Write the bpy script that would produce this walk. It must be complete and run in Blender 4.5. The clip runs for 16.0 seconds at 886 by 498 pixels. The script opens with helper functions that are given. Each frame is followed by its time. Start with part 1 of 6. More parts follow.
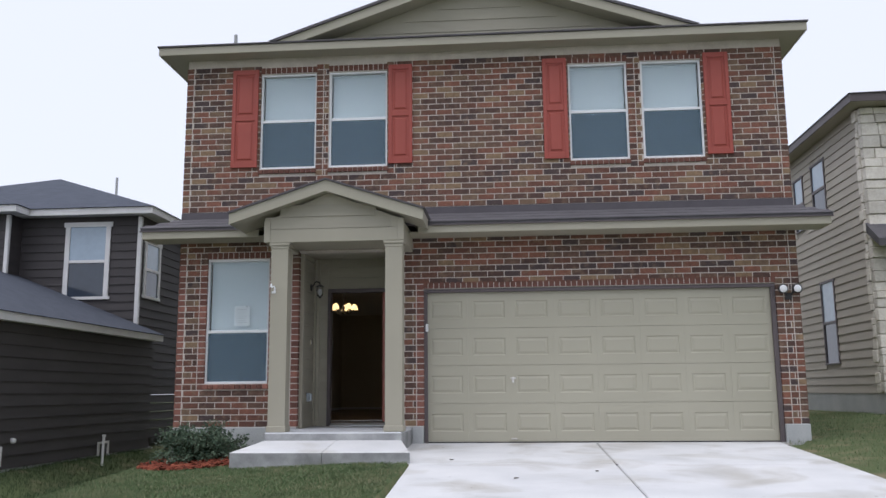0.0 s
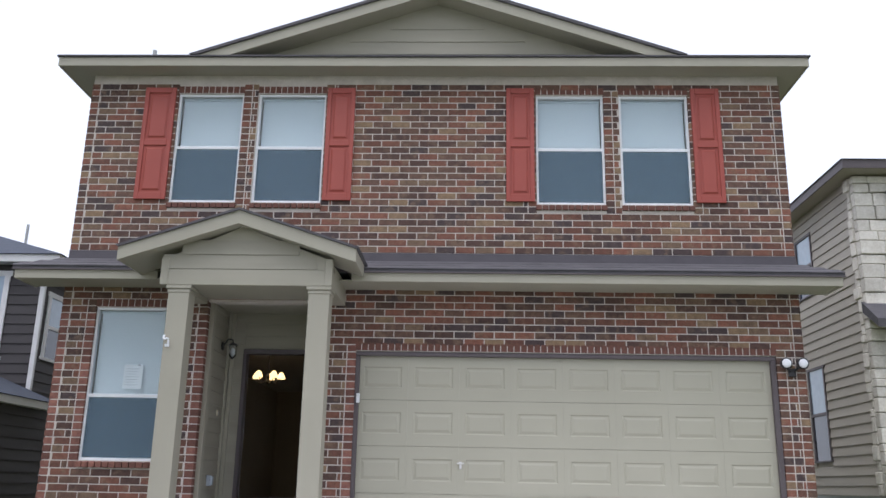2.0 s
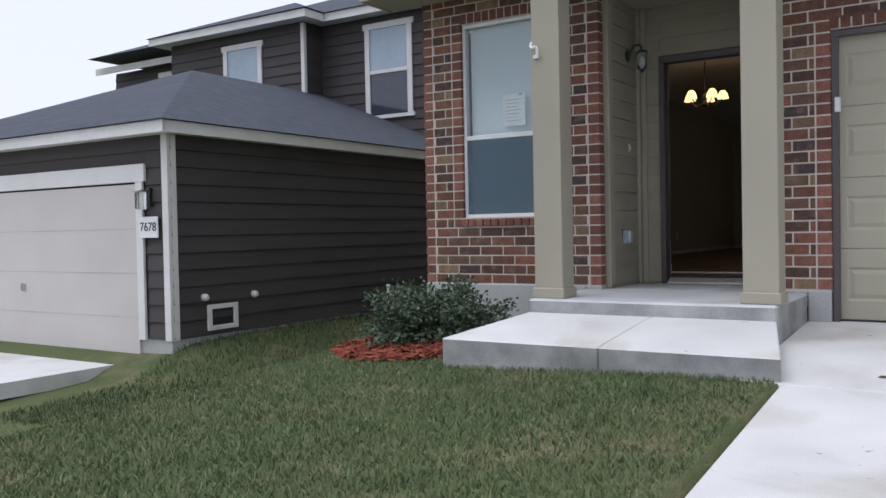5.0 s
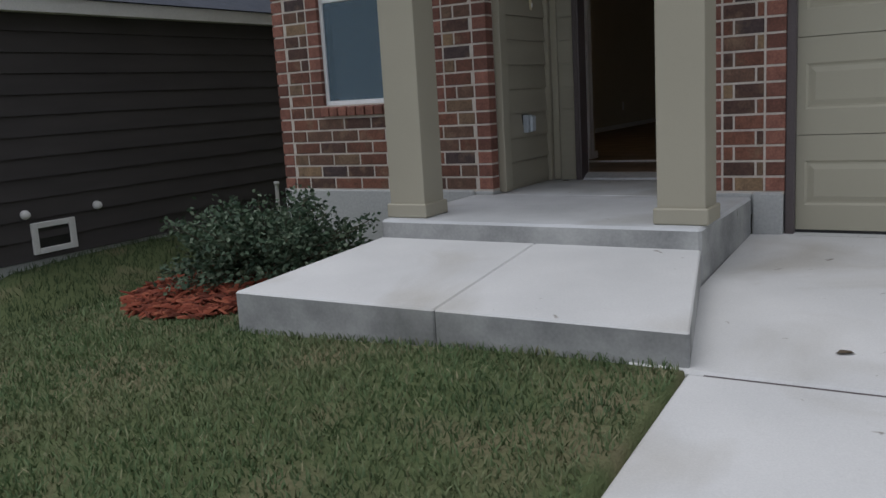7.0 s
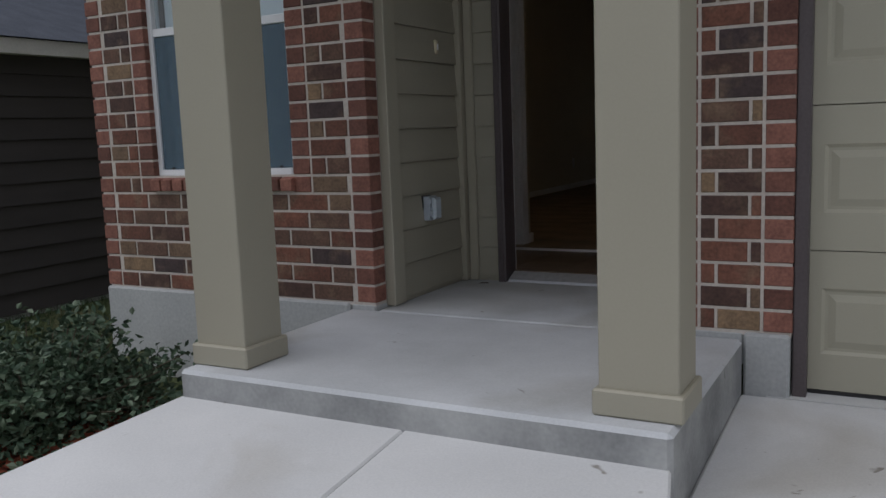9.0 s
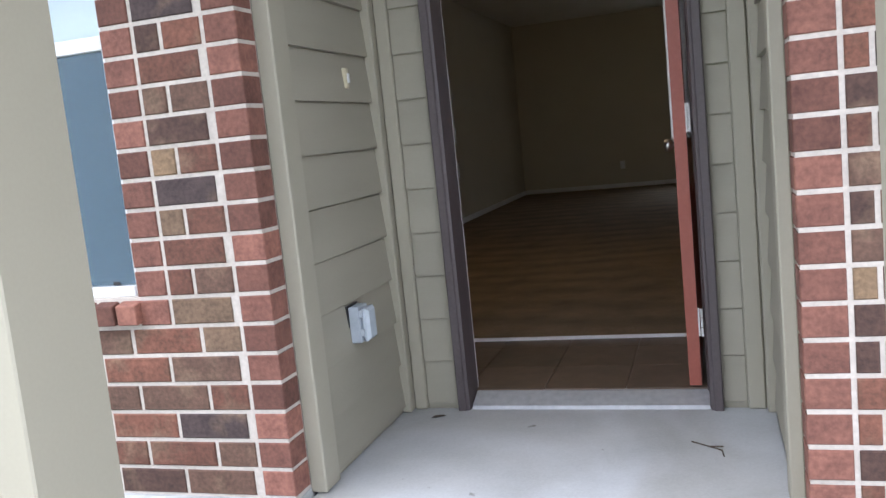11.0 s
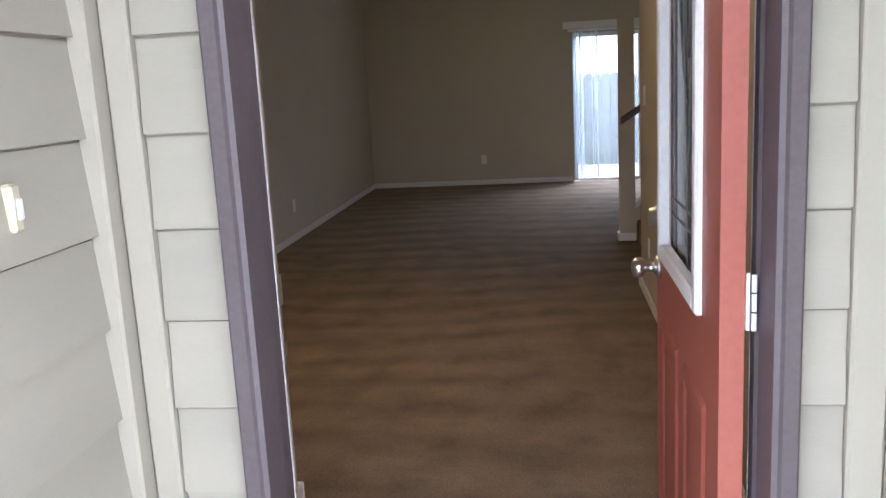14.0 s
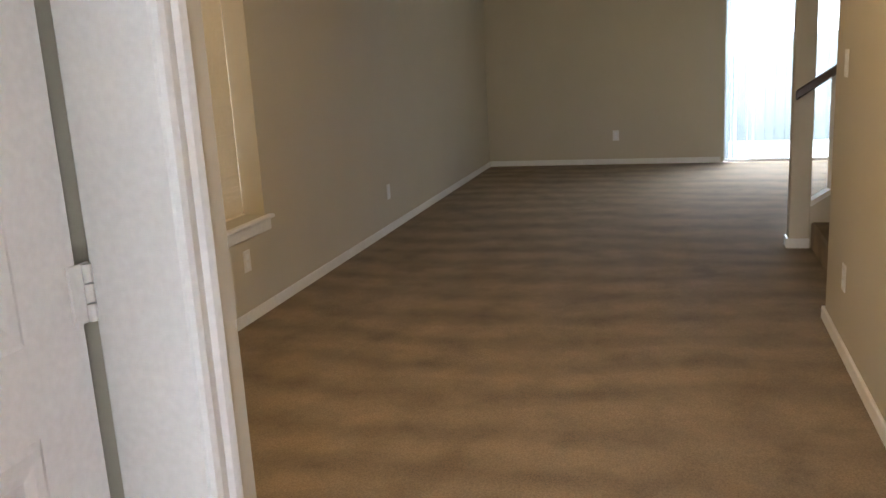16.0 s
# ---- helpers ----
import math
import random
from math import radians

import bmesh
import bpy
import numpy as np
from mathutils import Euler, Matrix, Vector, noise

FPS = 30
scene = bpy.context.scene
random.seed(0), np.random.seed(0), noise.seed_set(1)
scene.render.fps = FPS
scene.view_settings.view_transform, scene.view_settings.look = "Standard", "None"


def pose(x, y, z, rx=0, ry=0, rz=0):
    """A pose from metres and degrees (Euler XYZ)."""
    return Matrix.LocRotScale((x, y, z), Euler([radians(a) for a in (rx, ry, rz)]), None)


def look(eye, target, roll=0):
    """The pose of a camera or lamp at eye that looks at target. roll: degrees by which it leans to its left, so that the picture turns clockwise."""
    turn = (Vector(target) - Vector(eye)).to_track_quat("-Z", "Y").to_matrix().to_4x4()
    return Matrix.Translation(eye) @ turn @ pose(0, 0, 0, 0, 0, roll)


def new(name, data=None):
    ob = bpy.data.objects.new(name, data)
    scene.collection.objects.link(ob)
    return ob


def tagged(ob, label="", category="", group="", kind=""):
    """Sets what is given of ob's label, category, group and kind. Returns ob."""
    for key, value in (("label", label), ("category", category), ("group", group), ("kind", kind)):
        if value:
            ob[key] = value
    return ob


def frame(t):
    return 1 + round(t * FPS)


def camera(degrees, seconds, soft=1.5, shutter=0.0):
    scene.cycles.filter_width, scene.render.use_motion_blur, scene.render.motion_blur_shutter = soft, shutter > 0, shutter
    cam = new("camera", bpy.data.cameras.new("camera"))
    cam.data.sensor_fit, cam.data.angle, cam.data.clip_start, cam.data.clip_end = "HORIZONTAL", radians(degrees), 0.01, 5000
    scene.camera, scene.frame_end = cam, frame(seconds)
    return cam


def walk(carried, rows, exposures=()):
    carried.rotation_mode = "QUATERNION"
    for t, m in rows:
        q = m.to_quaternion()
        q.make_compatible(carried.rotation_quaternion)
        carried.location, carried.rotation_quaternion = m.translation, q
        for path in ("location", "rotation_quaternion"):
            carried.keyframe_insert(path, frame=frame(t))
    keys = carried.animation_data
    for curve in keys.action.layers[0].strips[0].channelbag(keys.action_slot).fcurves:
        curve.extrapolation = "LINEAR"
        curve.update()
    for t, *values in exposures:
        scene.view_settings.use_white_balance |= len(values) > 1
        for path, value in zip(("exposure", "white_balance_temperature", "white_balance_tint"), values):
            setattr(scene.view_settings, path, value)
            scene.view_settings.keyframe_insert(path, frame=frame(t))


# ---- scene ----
cam = camera(54.8, 16.0)
PATH = [
    (0, (1.24, -12.209, 0.712), (1.084, -10.243, 1.041), -0.5),
    (0.5, (1.176, -11.708, 0.799), (1.086, -9.744, 1.162), -0.3),
    (1, (1.343, -11.187, 0.767), (1.25, -9.227, 1.155), 1.6),
    (1.5, (1.277, -10.642, 0.655), (1.196, -8.691, 1.088), 1.4),
    (2, (1.387, -10.106, 0.634), (1.313, -8.18, 1.169), 1.1),
    (2.5, (1.279, -9.592, 0.691), (1.047, -7.661, 1.16), -0.7),
    (3, (1.153, -9.044, 0.6), (0.869, -7.096, 0.952), -0.9),
    (3.5, (1.221, -8.46, 0.619), (0.851, -6.519, 0.93), -0.3),
    (4, (1.13, -7.937, 0.64), (0.534, -6.044, 0.888), -1.6),
    (4.5, (1.025, -7.391, 0.666), (0.182, -5.58, 0.756), -1.9),
    (4.7, (0.995, -7.212, 0.699), (-0.037, -5.5, 0.73), -1.2),
    (6.8, (0.851, -5.254, 0.87), (-0.254, -3.623, 0.523), -2.6),
    (7, (0.805, -5.052, 0.879), (-0.218, -3.37, 0.525), -3.4),
    (7.5, (0.72, -4.629, 0.924), (-0.194, -2.869, 0.664), -0.3),
    (8, (0.623, -4.187, 0.965), (-0.32, -2.441, 0.714), -2.0),
    (8.5, (0.504, -3.774, 1.025), (-0.373, -2.001, 0.732), -3.1),
    (8.7, (0.456, -3.585, 1.026), (-0.49, -1.845, 0.749), -2.2),
    (10.8, (-0.638, -2.255, 1.205), (-1.37, -0.408, 0.946), -5.2),
    (11, (-0.643, -2.116, 1.226), (-1.25, -0.228, 0.972), -5.8),
    (11.5, (-0.804, -1.878, 1.251), (-1.201, 0.048, 0.889), -5.3),
    (12, (-0.866, -1.577, 1.351), (-1.206, 0.342, 0.9), -2.0),
    (12.5, (-0.949, -1.281, 1.432), (-1.217, 0.649, 0.982), -2.5),
    (13, (-1.011, -1.025, 1.488), (-1.166, 0.928, 1.088), -3.4),
    (13.5, (-1.032, -0.764, 1.54), (-1.25, 1.2, 1.228), -2.4),
    (14, (-1.046, -0.513, 1.609), (-1.294, 1.434, 1.226), -3.0),
    (14.5, (-1.112, -0.245, 1.622), (-1.318, 1.714, 1.272), -3.4),
    (15, (-1.115, 0.07, 1.602), (-1.288, 2.012, 1.156), -3.9),
    (15.5, (-1.104, 0.372, 1.632), (-1.409, 2.304, 1.213), -2.4),
    (16, (-1.124, 0.726, 1.599), (-1.664, 2.599, 1.155), -3.2),
]

# stops and white balance as the picture brightens on the way in
EXPOSURES = [(0.0, -0.04, 6100, 15), (1.0, 0.05, 6100, 15), (1.6, 0.02, 6050, 15), (2.0, 0.22, 6000, 15), (2.4, 0.02, 6050, 15), (3.0, 0.0, 6100, 15), (3.5, -0.06, 6100, 15), (4.7, -0.02, 6100, 15), (7.0, -0.72, 6200, 12), (8.7, -0.85, 6200, 13),
             (10.8, 1.38, 5950, 14), (11.5, 1.75, 5900, 13), (12.5, 2.15, 5850, 14), (13.5, 2.86, 5750, 20), (14.5, 3.42, 5700, 17), (15.2, 3.85, 5850, 12), (16.0, 4.0, 6050, 11)]
walk(cam, [(t, look(eye, target, roll)) for t, eye, target, roll in PATH], EXPOSURES)

# ---------------- world and sun: a bright overcast sky ----------------
world = bpy.data.worlds.new("overcast_sky")
scene.world = world
world.use_nodes = True
wn, wl = world.node_tree.nodes, world.node_tree.links
sky = wn.new("ShaderNodeTexSky")
sky.sky_type, sky.sun_disc = "NISHITA", False
sky.sun_elevation, sky.sun_rotation, sky.dust_density = radians(70), radians(214), 3.0
cloud = wn.new("ShaderNodeMixRGB")
cloud.inputs["Fac"].default_value = 0.8
cloud.inputs["Color2"].default_value = (9.9, 10.2, 10.7, 1)
wl.new(sky.outputs["Color"], cloud.inputs["Color1"])
wl.new(cloud.outputs["Color"], wn["Background"].inputs["Color"])
wn["Background"].inputs["Strength"].default_value = 0.11
sun = new("sun", bpy.data.lights.new("sun", "SUN"))
sun.data.energy, sun.data.angle, sun.data.color = 1.7, radians(50), (1.0, 0.98, 0.95)
sun.matrix_world = look((-4, -6, 20), (0, 0, 0))

# ---------------- materials ----------------


def ramp(nodes, stops, mode="LINEAR"):
    r = nodes.new("ShaderNodeValToRGB")
    r.color_ramp.interpolation = mode
    while len(r.color_ramp.elements) < len(stops):
        r.color_ramp.elements.new(0.5)
    for e, (p, c) in zip(r.color_ramp.elements, stops):
        e.position, e.color = p, (*c, 1)
    return r


def material(name, a, b, fine=60.0, coarse=3.0, bump=0.15, rough=0.7, metal=0.0, stretch=(1, 1, 1), per_piece=0.0, dist=0.004, spec=0.5, mix_fine=0.5):
    """Two close tones over grain and blotches, with relief; per_piece varies the tone from piece to piece."""
    m = bpy.data.materials.new(name)
    m.use_nodes = True
    n, l = m.node_tree.nodes, m.node_tree.links
    p = n["Principled BSDF"]
    geo = n.new("ShaderNodeNewGeometry")
    mp = n.new("ShaderNodeMapping")
    mp.inputs["Scale"].default_value = stretch
    l.new(geo.outputs["Position"], mp.inputs["Vector"])
    f = n.new("ShaderNodeTexNoise")
    f.inputs["Scale"].default_value, f.inputs["Detail"].default_value = fine, 6
    c = n.new("ShaderNodeTexNoise")
    c.inputs["Scale"].default_value, c.inputs["Detail"].default_value = coarse, 4
    l.new(mp.outputs[0], f.inputs["Vector"])
    l.new(mp.outputs[0], c.inputs["Vector"])
    mix = n.new("ShaderNodeMixRGB")
    mix.inputs["Fac"].default_value = mix_fine
    l.new(c.outputs["Fac"], mix.inputs["Color1"])
    l.new(f.outputs["Fac"], mix.inputs["Color2"])
    r = ramp(n, [(0.32, a), (0.68, b)])
    l.new(mix.outputs[0], r.inputs["Fac"])
    out = r.outputs["Color"]
    if per_piece:
        info = n.new("ShaderNodeObjectInfo")
        mr = n.new("ShaderNodeMapRange")
        mr.inputs["To Min"].default_value, mr.inputs["To Max"].default_value = 1 - per_piece, 1 + per_piece
        l.new(info.outputs["Random"], mr.inputs["Value"])
        hs = n.new("ShaderNodeHueSaturation")
        l.new(mr.outputs[0], hs.inputs["Value"])
        l.new(out, hs.inputs["Color"])
        out = hs.outputs["Color"]
    l.new(out, p.inputs["Base Color"])
    p.inputs["Roughness"].default_value, p.inputs["Metallic"].default_value = rough, metal
    p.inputs["Specular IOR Level"].default_value = spec
    if bump:
        bp = n.new("ShaderNodeBump")
        bp.inputs["Strength"].default_value, bp.inputs["Distance"].default_value = bump, dist
        l.new(mix.outputs[0], bp.inputs["Height"])
        l.new(bp.outputs[0], p.inputs["Normal"])
    return m


def brick_material(name, island):
    m = material(name, (0.42, 0.41, 0.40), (1.28, 1.24, 1.18), fine=75, coarse=16, bump=0.8, rough=0.85, dist=0.006, mix_fine=0.55)
    n, l = m.node_tree.nodes, m.node_tree.links
    p = n["Principled BSDF"]
    grain = p.inputs["Base Color"].links[0].from_socket
    src = n.new("ShaderNodeNewGeometry").outputs["Random Per Island"] if island else n.new("ShaderNodeObjectInfo").outputs["Random"]
    pal = ramp(n, [(0.0, (0.150, 0.066, 0.046)), (0.16, (0.090, 0.050, 0.040)), (0.34, (0.200, 0.086, 0.058)), (0.48, (0.140, 0.080, 0.058)),
                   (0.66, (0.260, 0.175, 0.105)), (0.73, (0.072, 0.050, 0.050)), (0.85, (0.240, 0.102, 0.068)), (0.94, (0.185, 0.122, 0.080))], "CONSTANT")
    l.new(src, pal.inputs["Fac"])
    # sooty and buff patches inside single bricks
    geo = n.new("ShaderNodeNewGeometry")
    blot = n.new("ShaderNodeTexNoise")
    blot.inputs["Scale"].default_value, blot.inputs["Detail"].default_value = 9, 3
    l.new(geo.outputs["Position"], blot.inputs["Vector"])
    br = ramp(n, [(0.52, (0, 0, 0)), (0.66, (1, 1, 1))])
    l.new(blot.outputs["Fac"], br.inputs["Fac"])
    buff = n.new("ShaderNodeMixRGB")
    buff.inputs["Color2"].default_value = (0.24, 0.165, 0.11, 1)
    dim = n.new("ShaderNodeMath")
    dim.operation = "MULTIPLY"
    dim.inputs[1].default_value = 0.5
    l.new(br.outputs[0], dim.inputs[0])
    l.new(dim.outputs[0], buff.inputs["Fac"])
    l.new(pal.outputs[0], buff.inputs["Color1"])
    mul = n.new("ShaderNodeMixRGB")
    mul.blend_type = "MULTIPLY"
    mul.inputs["Fac"].default_value = 0.9
    l.new(buff.outputs[0], mul.inputs["Color1"])
    l.new(grain, mul.inputs["Color2"])
    l.new(mul.outputs[0], p.inputs["Base Color"])
    return m


def stained(m, tone=(0.72, 0.69, 0.63), spot=(0.45, 0.42, 0.38)):
    """Adds broad water stains and a few small dark specks to a concrete."""
    n, l = m.node_tree.nodes, m.node_tree.links
    p = n["Principled BSDF"]
    out = p.inputs["Base Color"].links[0].from_socket
    geo = n.new("ShaderNodeNewGeometry")
    for scale, detail, lo, hi, c in ((1.1, 9, 0.50, 0.72, tone), (15.0, 2, 0.73, 0.80, spot)):
        t = n.new("ShaderNodeTexNoise")
        t.inputs["Scale"].default_value, t.inputs["Detail"].default_value, t.inputs["Distortion"].default_value = scale, detail, 0.6
        l.new(geo.outputs["Position"], t.inputs["Vector"])
        r = ramp(n, [(lo, (1, 1, 1)), (hi, c)])
        l.new(t.outputs["Fac"], r.inputs["Fac"])
        mul = n.new("ShaderNodeMixRGB")
        mul.blend_type = "MULTIPLY"
        mul.inputs["Fac"].default_value = 1
        l.new(out, mul.inputs["Color1"])
        l.new(r.outputs[0], mul.inputs["Color2"])
        out = mul.outputs[0]
    l.new(out, p.inputs["Base Color"])
    return m


def red_brick_material(name):
    return material(name, (0.112, 0.046, 0.035), (0.262, 0.114, 0.081), fine=75, coarse=14, bump=0.8, rough=0.85, per_piece=0.4, dist=0.006)


def glass_material(name, tint=(0.9, 0.95, 0.96), rough=0.02):
    m = bpy.data.materials.new(name)
    m.use_nodes = True
    p = m.node_tree.nodes["Principled BSDF"]
    p.inputs["Base Color"].default_value = (*tint, 1)
    p.inputs["Transmission Weight"].default_value, p.inputs["Roughness"].default_value, p.inputs["IOR"].default_value = 1, rough, 1.45
    return m


def screen_material(name):
    m = bpy.data.materials.new(name)
    m.use_nodes = True
    n, l = m.node_tree.nodes, m.node_tree.links
    mixs, tr = n.new("ShaderNodeMixShader"), n.new("ShaderNodeBsdfTransparent")
    p = n["Principled BSDF"]
    p.inputs["Base Color"].default_value, p.inputs["Roughness"].default_value = (0.10, 0.16, 0.21, 1), 0.6
    mixs.inputs["Fac"].default_value = 0.6
    l.new(tr.outputs[0], mixs.inputs[1])
    l.new(p.outputs[0], mixs.inputs[2])
    l.new(mixs.outputs[0], n["Material Output"].inputs["Surface"])
    return m


def glow_material(name, color, strength):
    m = bpy.data.materials.new(name)
    m.use_nodes = True
    p = m.node_tree.nodes["Principled BSDF"]
    p.inputs["Base Color"].default_value = (0.9, 0.85, 0.75, 1)
    p.inputs["Emission Color"].default_value, p.inputs["Emission Strength"].default_value = (*color, 1), strength
    return m


M_BRICK = brick_material("weathered_brick", False)
M_BRICKS = brick_material("weathered_bricks_joined", True)
M_REDBRICK = red_brick_material("red_edge_brick")
M_MORTAR = material("mortar", (0.44, 0.395, 0.35), (0.64, 0.585, 0.525), 90, 5, 0.4, 0.95)
M_KHAKI = material("khaki_paint", (0.305, 0.288, 0.222), (0.345, 0.326, 0.252), 120, 1.5, 0.06, 0.6, mix_fine=0.3)
M_SIDING = material("khaki_siding_paint", (0.30, 0.281, 0.222), (0.345, 0.322, 0.254), 70, 1.2, 0.12, 0.65, stretch=(1, 1, 6), per_piece=0.04, mix_fine=0.3)
M_TRIM = material("khaki_trim_paint", (0.325, 0.304, 0.237), (0.36, 0.336, 0.263), 120, 1.2, 0.05, 0.55, mix_fine=0.3)
M_GARAGE = material("garage_door_paint", (0.365, 0.346, 0.268), (0.395, 0.375, 0.292), 160, 0.9, 0.05, 0.5, mix_fine=0.3)
M_BROWN = material("dark_brown_paint", (0.075, 0.060, 0.062), (0.105, 0.086, 0.088), 90, 3, 0.08, 0.5)
M_SHUTTER = material("red_shutter_paint", (0.29, 0.052, 0.036), (0.345, 0.068, 0.046), 100, 3, 0.06, 0.5)
M_DOORRED = material("brick_red_door_paint", (0.29, 0.075, 0.05), (0.35, 0.098, 0.066), 80, 2.5, 0.08, 0.45)
M_WHITE = material("white_vinyl", (0.70, 0.71, 0.72), (0.80, 0.81, 0.82), 80, 4, 0.03, 0.4)
M_WHITEPAINT = material("white_gloss_paint", (0.66, 0.65, 0.63), (0.78, 0.77, 0.75), 60, 3, 0.05, 0.35)
# white slats with the sky's blue reflection in the glass mixed into their colour
M_BLIND = material("sky_tinted_blind", (0.76, 0.84, 0.88), (0.84, 0.91, 0.95), 40, 2, 0.02, 0.5)
M_CREAM = material("cream_blind", (0.66, 0.58, 0.44), (0.74, 0.66, 0.52), 40, 2, 0.02, 0.5)
M_SCREEN = screen_material("insect_screen")
M_GLASS = glass_material("window_glass")
M_LEADGLASS = glass_material("textured_leaded_glass", (0.46, 0.53, 0.55), 0.16)
# made-up tint that dims the yard's light at the indoor exposure
M_DIMGLASS = glass_material("dimming_patio_glass", (0.40, 0.47, 0.54))
M_CONC = stained(material("pale_concrete", (0.52, 0.525, 0.525), (0.67, 0.67, 0.665), 140, 1.4, 0.25, 0.9, dist=0.003, mix_fine=0.35))
M_PORCH = stained(material("worn_porch_concrete", (0.43, 0.445, 0.455), (0.57, 0.585, 0.60), 120, 2.6, 0.2, 0.85, dist=0.003, mix_fine=0.3))
M_FOUND = material("foundation_concrete", (0.34, 0.35, 0.35), (0.48, 0.49, 0.48), 60, 2.2, 0.3, 0.9)
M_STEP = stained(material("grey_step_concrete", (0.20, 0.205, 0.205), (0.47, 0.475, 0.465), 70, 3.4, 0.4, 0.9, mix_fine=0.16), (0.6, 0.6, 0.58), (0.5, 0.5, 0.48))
M_SHINGLE = material("grey_shingles", (0.066, 0.062, 0.068), (0.118, 0.111, 0.118), 45, 4, 0.6, 0.95, stretch=(1, 3, 3), dist=0.01)
M_WALLSTRIP = material("dark_wall_strip", (0.055, 0.048, 0.056), (0.085, 0.075, 0.085), 60, 4, 0.05, 0.6)
M_SHINGLE2 = material("slate_grey_shingles", (0.034, 0.041, 0.058), (0.070, 0.080, 0.106), 40, 3, 0.6, 0.95, stretch=(1, 2, 3), dist=0.012)
M_NSIDE = material("dark_taupe_siding", (0.042, 0.037, 0.038), (0.060, 0.053, 0.053), 60, 1.2, 0.12, 0.7, stretch=(1, 1, 6), per_piece=0.06, mix_fine=0.3)
M_NTRIM = material("white_trim_paint", (0.62, 0.61, 0.60), (0.74, 0.73, 0.72), 60, 3, 0.04, 0.5)
M_NGARAGE = material("pale_garage_paint", (0.50, 0.47, 0.45), (0.57, 0.54, 0.52), 80, 1.5, 0.05, 0.5)
M_RSIDE = material("beige_siding", (0.37, 0.335, 0.28), (0.43, 0.39, 0.33), 60, 1.2, 0.12, 0.7, stretch=(1, 1, 6), per_piece=0.05)
M_STONE = material("cream_limestone", (0.52, 0.48, 0.41), (0.72, 0.69, 0.62), 24, 5, 0.7, 0.9, per_piece=0.16, dist=0.015)
M_WALL = material("tan_wall_paint", (0.47, 0.425, 0.33), (0.50, 0.45, 0.35), 140, 2, 0.08, 0.75, dist=0.002, mix_fine=0.3)
M_CEIL = material("white_ceiling_paint", (0.66, 0.62, 0.54), (0.72, 0.68, 0.6), 110, 2, 0.12, 0.85)
M_VINYL = material("brown_vinyl_tile", (0.10, 0.07, 0.05), (0.17, 0.12, 0.085), 14, 4, 0.08, 0.45, per_piece=0.12)
M_METAL = material("brushed_nickel", (0.50, 0.49, 0.47), (0.62, 0.61, 0.59), 60, 8, 0.03, 0.3, 1.0)
M_BLACK = material("black_metal", (0.012, 0.012, 0.013), (0.025, 0.024, 0.025), 60, 8, 0.05, 0.4)
M_GREYBOX = material("grey_plastic_box", (0.34, 0.38, 0.42), (0.42, 0.46, 0.5), 60, 8, 0.03, 0.45)
M_OUTBOX = material("dark_grey_plastic", (0.13, 0.14, 0.15), (0.18, 0.19, 0.20), 60, 8, 0.03, 0.5)
M_IVORY = material("aged_ivory_plastic", (0.50, 0.44, 0.30), (0.60, 0.54, 0.38), 60, 8, 0.03, 0.4)
M_BUBBLE = material("cloudy_plastic", (0.42, 0.48, 0.53), (0.52, 0.57, 0.62), 30, 8, 0.02, 0.2)
M_FENCE = material("weathered_fence_wood", (0.30, 0.31, 0.32), (0.46, 0.47, 0.48), 40, 4, 0.3, 0.9, stretch=(8, 8, 1), per_piece=0.2)
M_ALU = material("scuffed_aluminium", (0.42, 0.43, 0.45), (0.58, 0.59, 0.60), 40, 6, 0.1, 0.6, 0.5)
M_LEAD = material("lead_came", (0.10, 0.10, 0.10), (0.16, 0.16, 0.16), 80, 8, 0.05, 0.45, 0.6)
M_PAPER = material("paper_notice", (0.74, 0.77, 0.78), (0.80, 0.83, 0.84), 20, 6, 0.02, 0.8)
M_LEAFLIT = glow_material("lamp_shade_glow", (1.0, 0.66, 0.27), 1.9)
M_BULB = glow_material("flood_lens", (1, 1, 1), 0.0)


